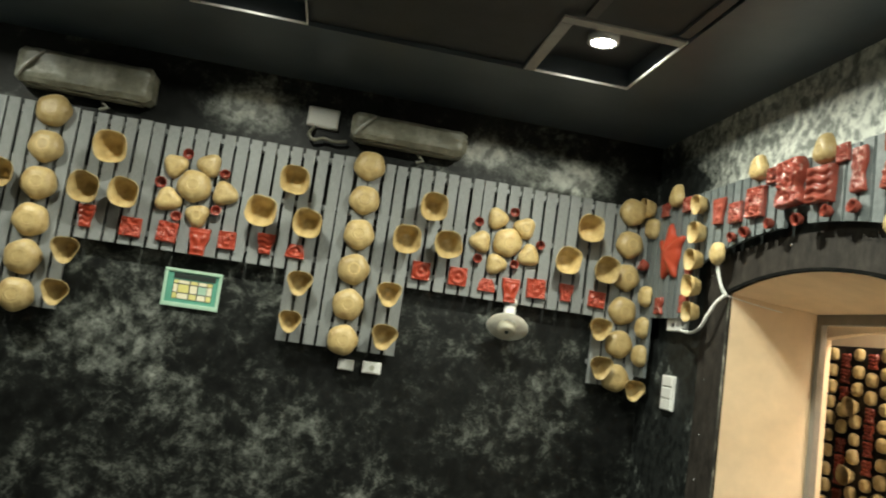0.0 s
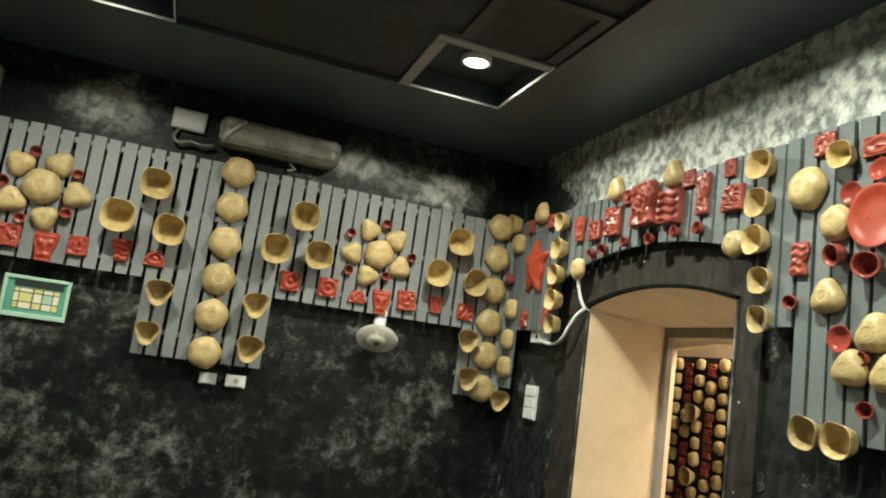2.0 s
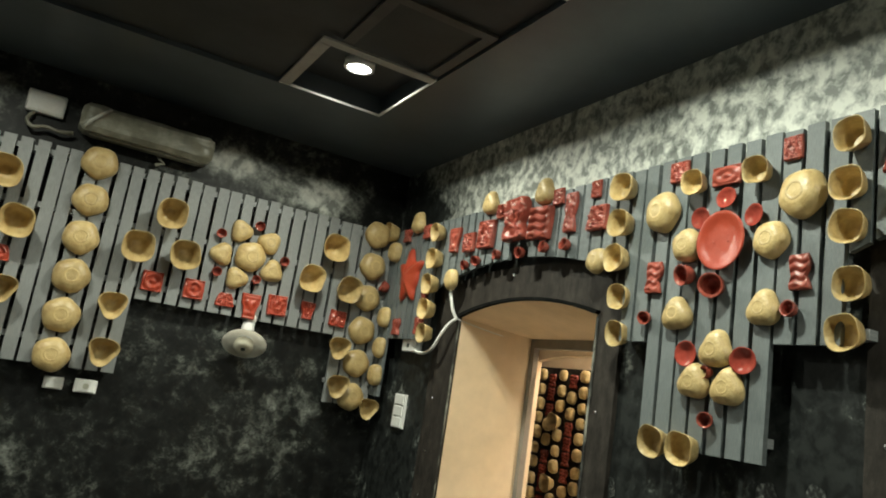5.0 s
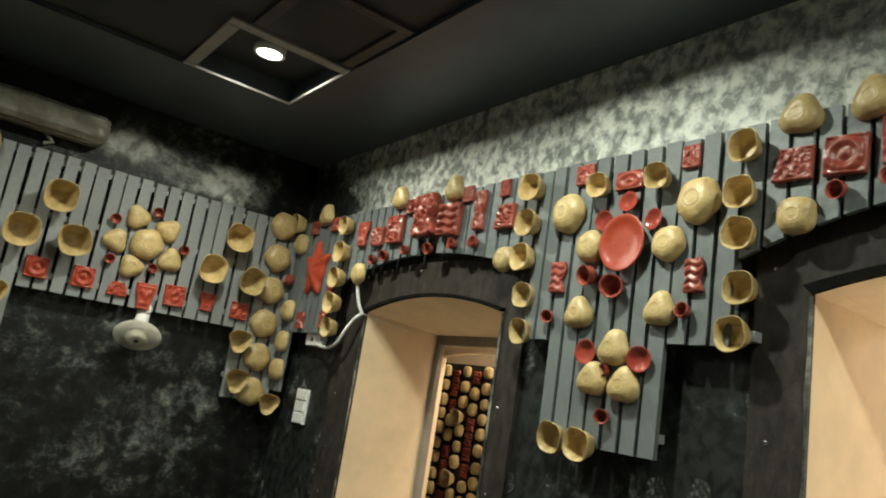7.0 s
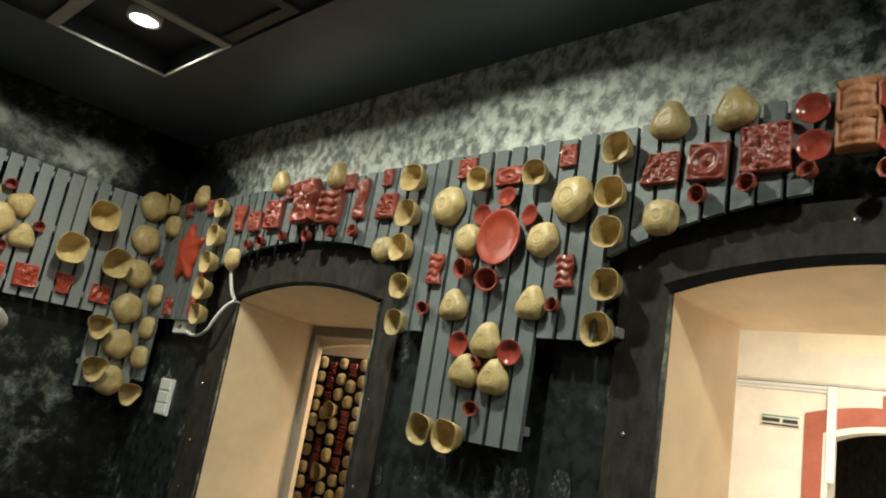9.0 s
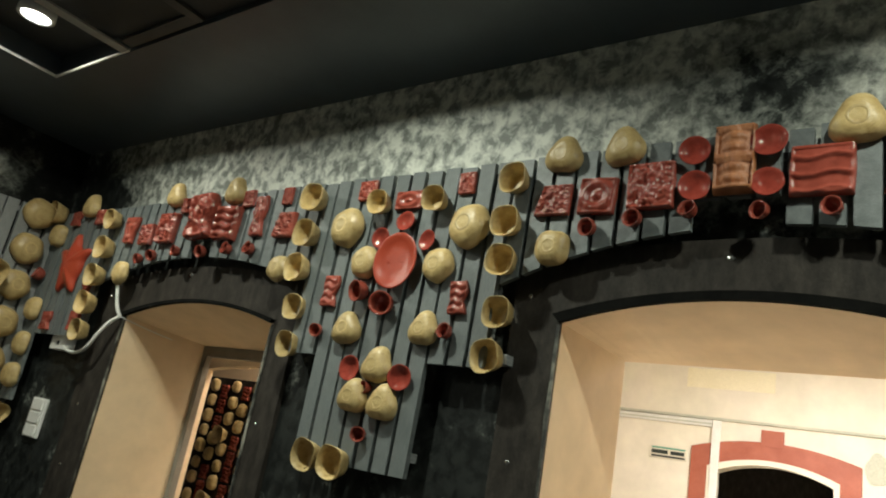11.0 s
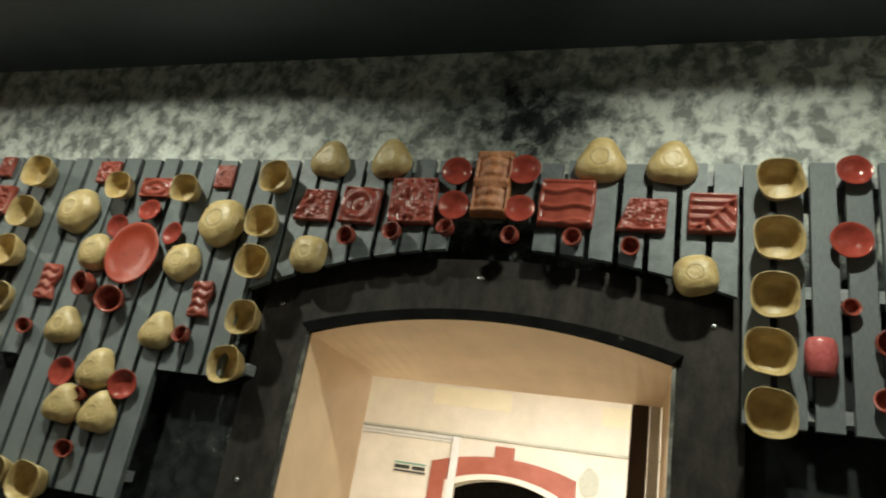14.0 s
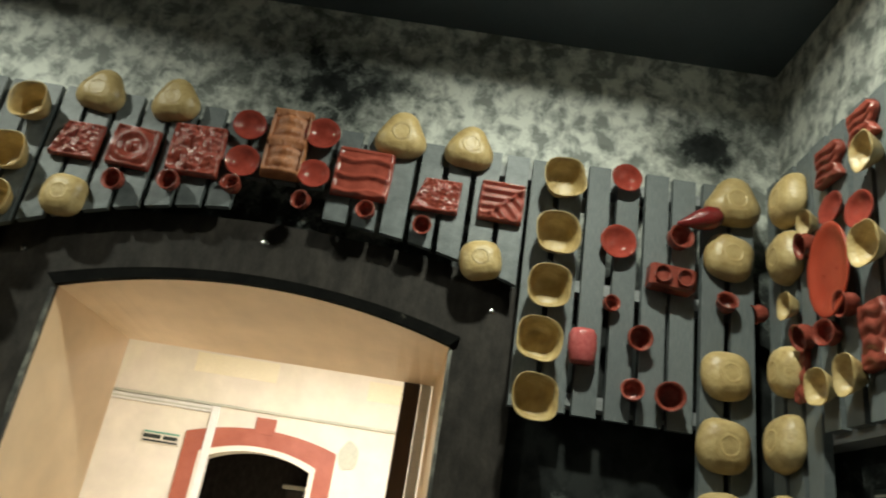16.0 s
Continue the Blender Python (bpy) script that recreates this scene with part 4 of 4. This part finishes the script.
for i, (u, z, r) in enumerate(B2_TRI):
    shut_bowl("E", u, z, r * 0.95, SHUT_THREE, 0, "egg-shaped pale wooden bowl on grey slats")
for u, z, r in B2_OPEN + B2_MID:
    open_bowl("E", u, z, r * 1.02, out=-0.03 if u < -3.5 and z < 2.2 else 0.005)
for i, (u, z, r) in enumerate(B2_CUP):
    (dish if i in (0, 1, 2, 7, 8) else cup)("E", u, z, r)
plate("E", -3.148, 2.342, 0.112, 0.12)
for (u, z, w, h), o, k in zip(B2_PLAQUE, ("square", "square", "square", "figure", "figure"), ("mixed", "ring", "mixed", "rows", "rows")):
    plaque("E", u, z, w, h, o, k)

# ---- east wall: second arch ----
for u, z, r in B3_EGG:
    shut_bowl("E", u, z, r * 0.95, SHUT_THREE, 0, "egg-shaped pale wooden bowl above the slats")
for (u, z, w, h), o, k in zip(B3_PLAQUE, ("slant", "square", "square", "square", "slant", "square"), ("mixed", "ring", "mixed", "ridges", "mixed", "fan")):
    plaque("E", u, z, w, h, o, k, deep=0.9)
for u, z, w, h in B3_TALL:
    plaque("E", u, z, w * 0.82, h, "square", "carved", TERRA, 0, "tall terracotta plaque carved with small figures, above an arch", 1.5)
for u, z, r in B3_DISC:
    dish("E", u, z, r * 1.08)
for u, z, r in B3_CUP:
    cup("E", u, z, r * 0.88)
for u, z, r in B3_ROUND:
    shut_bowl("E", u, z, r * 1.0, SHUT_SQUARE)

# ---- east wall beyond the second arch, and the south wall ----
for u, z, r in B4_COL:
    open_bowl("E", u, z, r * 1.04)
for i, (u, z, r) in enumerate(B4_CUP):
    (dish if i < 2 else cup)("E", u, z, r * 1.05)
for u, z, r in B4_TRI:
    shut_bowl("E", u, z, r * 1.06, SHUT_THREE, 0)
for u, z, r in B4_ROUND + [(-5.765, 1.775, 0.075)]:
    shut_bowl("E", u, z, r * 0.98, SHUT_SQUARE)
for u, z, r in C_ROUND + [(-0.115, 1.78, 0.07)]:
    shut_bowl("S", u, z, r * 1.05, SHUT_SQUARE)
for u, z, r in C_OPEN:
    open_bowl("S", u, z, r * 0.78, deep=0.85)
for i, (u, z, r) in enumerate(C_CUP):
    (dish if i in (1, 2) else cup)("S", u, z, r)
plate("S", -0.389, 2.347, 0.088, 0.12)
for u, z, w, h in C_PLAQUE:
    plaque("S", u, z, w, h, "figure", "rows")

# a tumbler, a fish-shaped dish and a twin holder beyond the second arch
TUMBLER = mesh_of("tumbler", lathe([(0, 0), (0.7, 0), (0.85, 0.15), (1.0, 0.9), (0.95, 1.7), (0.8, 2.0), (0.72, 2.0), (0.85, 1.6), (0.85, 0.9), (0.6, 0.25), (0, 0.2)], None, 22), PINKGLASS, True)
u, z, w, h = B4_ODD[0]
tagged(put("clay_tumbler", TUMBLER, on("E", u, z - h * 0.4, w * 0.38, 0, -90), None, (w * 0.5, w * 0.4, h * 0.4)), "pinkish red glazed tumbler fixed upright to slats", "tumbler")
FISH = mesh_of("fish_dish", lathe([(0.0, -1.0), (0.12, -0.95), (0.25, -0.6), (0.5, -0.1), (0.62, 0.4), (0.5, 0.8), (0.2, 1.0), (0, 1.02)], None, 18), DARKRED, True)
u, z, w, h = B4_ODD[1]
tagged(put("clay_ladle", FISH, on("E", u - 0.02, z + 0.01, 0.05, 20, 0, 90), None, (h * 0.7, h * 0.7, w * 0.45)), "tapering wine-red clay vessel lying across slats", "vessel")
u, z, w, h = B4_ODD[2]
twin = tagged(put("twin_cup_holder", mesh_of("twin", boxed((-0.5, -0.5, 0.0), (0.5, 0.5, 0.6), 0.08), RED), on("E", u, z, 0.002, -4), None, (w, h * 0.8, h)), "red clay block with two cup hollows, on slats", "holder")
for x in (-0.24, 0.24):
    put("hollow", CUP_MESH, pose(x, 0.0, 0.3), twin, (0.19, 0.36, 0.3))

# ---- screws on the arch frames ----
SCREW = mesh_of("screw", lathe([(1.0, 0.0), (0.95, 0.35), (0.6, 0.7), (0.0, 0.8)], None, 12), STEEL, True)
for u, z in ((-0.859, 1.556), (-0.87, 1.22), (-0.865, 0.95), (-0.85, 2.2), (-2.42, 1.62), (-2.42, 1.23), (-3.735, 1.645), (-5.12, 1.66), (-5.122, 2.26), (-3.735, 2.23)):
    tagged(put("screw", SCREW, on("E", u, z, -0.074), None, (0.009, 0.009, 0.006)), "small bright steel screw head in the dark frame", "screw", "frame screws")
for u, z in ((-1.607, 2.326), (-4.422, 2.361)):
    tagged(put("screw", SCREW, on("E", u, z, -0.074), None, (0.013, 0.01, 0.006)), "small bright steel screw head over an arch", "screw", "frame screws")

# dabbed rosettes on the black paint
for u, z, r in ((-2.54, 1.305, 0.035), (-3.32, 1.4, 0.05), (-3.5, 1.43, 0.045)):
    structure(put("trim", mesh_of("rosette", lathe([(0, 0), (0.8, 0), (1, 0.01)], wobble(u, 0.05, 0.08), 24), ROSETTE), on("E", u, z, -WALL + 0.003), None, (r, r * 1.35, 0.1)), "grey paint rosette dabbed on the black wall")

# ---- wall services ----
def air_conditioner(u, z, w, h, seed):
    """A split unit still in its dusty plastic wrap."""
    thing = tagged(new("air_conditioner"), "wall air conditioner wrapped in dusty crumpled plastic film", "air conditioner", "wrapped air conditioners")
    thing.matrix_basis = on("N", u, z, -WALL)
    bm = boxed((-w / 2, -h / 2, 0), (w / 2, h / 2, 0.19), 0.03)
    bmesh.ops.subdivide_edges(bm, edges=bm.edges, cuts=17, use_grid_fill=True)
    for v in bm.verts:
        k = noise.noise(Vector((v.co.x * 5 + seed, v.co.y * 9 + v.co.x * 6, v.co.z * 7))) + 0.7 * (0.5 - abs(noise.noise(Vector((v.co.x * 11 - v.co.y * 9 + seed, v.co.y * 16 + seed, v.co.z * 9)))) * 2.2)
        end = 1.0 if abs(v.co.x) > w * 0.33 else 0.62
        if v.co.z > 0.01:
            v.co += Vector((0.012 * k * end * 0.5, 0.005 * k * end, 0.014 * k * end - 0.1 * max(0, -v.co.y - h * 0.2)))
    film = part("wrap", bm, FILM, thing, "dusty crumpled wrap", True)
    fold = bmesh.new()
    tube(fold, [(-w * 0.46, -h * 0.42, 0.2), (-w * 0.42, -h * 0.15, 0.215), (-w * 0.36, h * 0.15, 0.21), (-w * 0.31, h * 0.42, 0.19)], 0.012)
    part("fold", fold, SHEEN, film, "crease of the wrap, its gleam painted in", True)
    part("flap", boxed((-w * 0.42, -h / 2 - 0.012, 0.04), (w * 0.42, -h / 2 + 0.004, 0.13), 0.003), FILM, film)
    tail = bmesh.new()
    tube(tail, [(w * 0.1, -h / 2, 0.03), (w * 0.12, -h / 2 - 0.03, 0.06), (w * 0.16, -h / 2 - 0.055, 0.05), (w * 0.1, -h / 2 - 0.075, 0.04)], 0.012)
    part("drain_tail", tail, FILM, thing, "twisted end of the wrap")
    return thing


air_conditioner(-4.08, 2.97, 0.87, 0.235, 2.0)
air_conditioner(-1.885, 2.965, 0.83, 0.18, 8.0)
junction = tagged(part("junction_box", boxed((-0.11, -0.07, 0), (0.11, 0.07, 0.05), 0.006), WHITE), "plain white junction box high on the wall", "box")
junction.matrix_basis = on("N", -2.506, 3.005, -WALL)
part("cover", boxed((-0.1, -0.06, 0.05), (0.1, 0.06, 0.056), 0.003), WHITE, junction)


def switch_plate(wall, u, z, w, h, rows, label, deep=0.012):
    thing = tagged(part("switch_plate", boxed((-w / 2, -h / 2, 0), (w / 2, h / 2, deep), 0.003), WHITE), label, "switch")
    thing.matrix_basis = on(wall, u, z, -WALL)
    for i in range(rows):
        y = h / 2 - h * (i + 0.5) / rows
        part("switch_rocker", boxed((-w * 0.4, y - h * 0.42 / rows, deep), (w * 0.4, y + h * 0.42 / rows, deep + 0.008), 0.003), WHITE, thing)
    return thing


switch_plate("N", -2.076, 1.3, 0.11, 0.072, 1, "small white switch plate on black wall below slats", 0.06)
socket = switch_plate("N", -1.895, 1.303, 0.13, 0.082, 1, "small white socket plate with a grey mark", 0.06)
part("socket_mark", lathe([(0, 0.0675), (0.018, 0.0675), (0.018, 0.07), (0, 0.07)], None, 16), SAGE, socket)
switch_plate("E", -0.392, 1.428, 0.17, 0.235, 3, "white plate of three stacked switches beside an arch", 0.02)
meter = tagged(part("socket_box", boxed((-0.1, -0.075, 0), (0.1, 0.075, 0.06), 0.005), WHITE), "white surface socket box below the slats", "socket")
meter.matrix_basis = on("E", -0.47, 1.92, -WALL)
part("slot", boxed((-0.03, 0.02, 0.06), (0.03, 0.03, 0.062)), INK, meter)
part("button", boxed((-0.01, -0.045, 0.06), (0.012, -0.02, 0.066), 0.002), INK, meter)


def cable(points, r, label):
    bm = bmesh.new()
    fine = []
    pts = [Vector(p) for p in points]
    for i in range(len(pts) - 1):
        p0, p1, p2, p3 = pts[max(i - 1, 0)], pts[i], pts[i + 1], pts[min(i + 2, len(pts) - 1)]
        for k in range(6):
            q = k / 6
            fine.append(0.5 * (2 * p1 + (p2 - p0) * q + (2 * p0 - 5 * p1 + 4 * p2 - p3) * q * q + (3 * p1 - p0 - 3 * p2 + p3) * q ** 3))
    fine.append(pts[-1])
    tube(bm, fine, r)
    return tagged(part("cable", bm, WHITE, smooth=True), label, "cable")


tail = cable([(-2.56, 0.06, 2.93), (-2.585, 0.04, 2.87), (-2.55, 0.03, 2.83), (-2.48, 0.04, 2.85), (-2.4, 0.03, 2.84), (-2.32, 0.05, 2.86)], 0.012, "crumpled pale wrap round a loose pipe end")
tail.data.materials[0] = FILM
cable([(-0.010, -1.010, 2.305), (0.000, -1.029, 2.232), (0.020, -1.052, 2.126), (0.045, -1.070, 2.072)], 0.0105, "loose white cable hanging from the slats")
cable([(0.045, -1.070, 2.072), (0.020, -1.018, 2.026), (0.000, -0.963, 1.944), (0.000, -0.905, 1.878), (0.020, -0.778, 1.842), (0.040, -0.630, 1.842), (0.060, -0.503, 1.866)], 0.0105, "loose white cable looping to a socket box")
cable([(0.045, -1.070, 2.072), (0.200, -1.124, 2.037), (0.420, -1.113, 2.016), (0.585, -1.134, 2.019)], 0.0035, "thin white cable along the arch soffit")

# old wall fan head: a disc on a stub, facing down into the room
fan = tagged(new("wall_fan_mount"), "yellowed white plastic fan mount without its blades", "fan mount")
fan.matrix_basis = on("N", -0.985, 1.775, -WALL)
head = pose(0, 0.012, 0.115, 54, 0, -12)
part("bracket", lathe([(0.0, 0.0), (0.046, 0.0), (0.046, 0.03), (0.04, 0.085), (0.03, 0.1), (0.0, 0.1)], None, 24), WHITE, fan, "", True).matrix_basis = pose(0.022, 0.13, 0)
for name, prof, at, text in (("neck", [(0.0, -0.135), (0.034, -0.13), (0.042, -0.115), (0.046, 0.0), (0.055, 0.05), (0.04, 0.06), (0, 0.06)], 0.0, ""), ("disc", [(0.05, 0.055), (0.1, 0.06), (0.142, 0.075), (0.15, 0.088)], 0.0, "dished yellowed disc"), ("hub", [(0.066, 0.08), (0.07, 0.1), (0.064, 0.13), (0.02, 0.134), (0.0, 0.125)], 0.0, "")):
    ob = part(name, lathe(prof, None, 32), MILKY if name == "disc" else (IVORY if name == "hub" else WHITE), fan, text, True)
    ob.matrix_basis = head
spot = part("hole", lathe([(0, 0.126), (0.016, 0.126), (0.016, 0.137), (0, 0.137)], None, 14), INK, ob)

# green acrylic notice with a yellow table of unreadable cells
notice = tagged(part("notice_board", boxed((-0.185, -0.125, 0), (0.185, 0.125, 0.018), 0.003), GREEN), "green notice board with yellow printed table, pale acrylic edges", "notice board")
notice.matrix_basis = on("N", -3.186, 1.663, -WALL + 0.004, 0, 4)
for y0, y1 in ((-0.13, -0.1), (0.108, 0.13)):
    part("edge_bar", boxed((-0.19, y0, 0.018), (0.19, y1, 0.03), 0.003), LIME, notice, "pale acrylic bar")
for x0 in (-0.19, 0.168):
    part("edge_bar", boxed((x0, -0.1, 0.018), (x0 + 0.022, 0.108, 0.03), 0.003), LIME, notice, "pale acrylic bar")
part("header", boxed((-0.13, 0.062, 0.018), (0.15, 0.1, 0.021)), INK, notice, "dark header strip")
part("table_back", boxed((-0.125, -0.075, 0.018), (0.135, 0.055, 0.02)), INK, notice)
COLS, ROWS_T = ((-0.122, -0.095), (-0.09, -0.02), (-0.012, 0.035), (0.042, 0.095), (0.1, 0.132)), ((0.03, 0.052), (-0.03, 0.024), (-0.072, -0.036))
for i, (x0, x1) in enumerate(COLS):
    for j, (y0, y1) in enumerate(ROWS_T):
        part("table_cell", boxed((x0, y0, 0.02), (x1, y1, 0.022)), LIME if (i, j) == (3, 1) else (BUFF if (i + j) % 2 else YELLOW), notice)

# small dark board on the south wall
board = tagged(part("dark_board", boxed((-0.12, -0.07, 0), (0.12, 0.07, 0.012), 0.003), INK), "small black board with a pale frame and unreadable lettering", "board")
board.matrix_basis = on("S", -0.42, 1.8, -WALL)
for y in (-0.058, 0.052):
    part("frame_line", boxed((-0.11, y, 0.012), (0.11, y + 0.006, 0.014)), SAGE, board)
for i in range(5):
    part("letter_bar", boxed((-0.09 + i * 0.038, -0.03, 0.012), (-0.065 + i * 0.038, 0.012, 0.014)), SAGE, board)

# ---- seen through the first arch ----
FACE["P"], SIGN["P"] = Matrix.Translation((1.262, 0, 0)) @ EAST, -1
door_frame = structure(part("door_frame", boxed((0.601, -1.188, 0), (0.64, -0.9, 1.972)), GREYTRIM), "grey painted door frame behind the first arch")
part("frame_post", boxed((0.601, -2.42, 0), (0.66, -2.22, 1.972)), GREYTRIM, door_frame)
part("frame_head", boxed((0.601, -2.42, 1.973), (0.66, -0.9, 2.09)), GREYTRIM, door_frame)
header = arch_band((-2.3, -1.1, 1.9, 0.05), 0.05, 0.68, 0.74, 16)
structure(part("door_lining", header, PEACH), "peach lining inside the grey door frame")
display = tagged(part("display_panel", boxed((1.265, -2.6, 0.3), (1.298, -0.36, 1.915)), FRAME), "dark board densely hung with small bowls and red pieces", "display board")
for i in range(17):
    u = -0.47 - 0.123 * i
    for j in range(12):
        z = 1.862 - 0.112 * j - (0.045 if i % 2 else 0.0) + RNG.uniform(-0.008, 0.008)
        if i % 2 and (j + i) % 6 < 4:
            plaque("P", u, z, 0.085, 0.1, "figure", "rows", RED)
        elif i % 4 == 2 and j % 4 == 3:
            open_bowl("P", u, z, 0.066, label="hollow wooden bowl on a dark display board")
        else:
            shut_bowl("P", u, z, RNG.uniform(0.043, 0.052), SHUT_SQUARE, None, "small wooden bowl on a dark display board", "display bowls")

# ---- seen through the second arch ----
post = structure(part("door_post", boxed((0.601, -4.945, 0), (0.66, -4.885, 2.15), 0.004), speckled("brown door wood", [(0.3, (0.05, 0.03, 0.018)), (0.7, (0.09, 0.055, 0.035))], 6.0, 0.45, 0.02, 0.2, 60.0, (1, 1, 0.2))), "dark brown wooden door post behind the second arch")
part("casing", boxed((0.601, -4.985, 0), (0.64, -4.948, 2.15), 0.003), WHITE, post, "white casing beside the post")
duct = tagged(part("cable_duct", boxed((5.47, -2.85, 2.43), (5.499, -0.9, 2.495), 0.004), WHITE), "white cable duct along and down the cream wall", "duct")
part("duct_line", boxed((5.464, -2.84, 2.452), (5.469, -0.9, 2.466)), SAGE, duct)
part("duct_drop", boxed((5.44, -2.93, 1.6), (5.468, -2.85, 2.495), 0.004), WHITE, duct)
exit_sign = tagged(part("door_sign", boxed((5.485, -2.61, 2.055), (5.499, -2.22, 2.18), 0.003), CREAM), "pale wall sign with unreadable dark green lettering", "sign")
for y0, y1, z0, z1 in ((-2.59, -2.24, 2.152, 2.167), (-2.41, -2.24, 2.1, 2.137), (-2.58, -2.44, 2.1, 2.135), (-2.59, -2.24, 2.066, 2.084)):
    part("letter_bar", boxed((5.478, y0, z0), (5.484, y1, z1)), GREEN if z0 > 2.15 else INK, exit_sign)
# two pale yellow patches high on the cream wall
for y, z, w, h, m in ((-2.98, 2.92, 0.86, 0.2, BUFF), (-4.55, 2.89, 0.38, 0.2, BUFF)):
    tagged(part("wall_paper_sheet", boxed((5.493, y - w / 2, z - h / 2), (5.499, y + w / 2, z + h / 2)), m), "thin pale yellow patch on the cream wall", "sheet")
emblem = tagged(put("wall_emblem", mesh_of("emblem", lathe([(0, 0), (1, 0), (1, 0.06), (0, 0.06)], wobble(5, 0.05, 0.05), 24), SAGE), Matrix.Translation((5.499, -4.28, 2.22)) @ EAST, None, (0.1, 0.14, 0.15)), "faded grey-green emblem on the cream wall", "emblem")
# added block standing in for a pale shape in the dark doorway
stand = tagged(new("far_cabinet"), "near-black block with a pale top, added for a pale shape in the doorway", "cabinet")
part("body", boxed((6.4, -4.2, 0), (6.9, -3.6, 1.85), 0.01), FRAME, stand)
part("top", boxed((6.35, -4.25, 1.85), (6.9, -3.55, 1.9), 0.01), SAGE, stand)
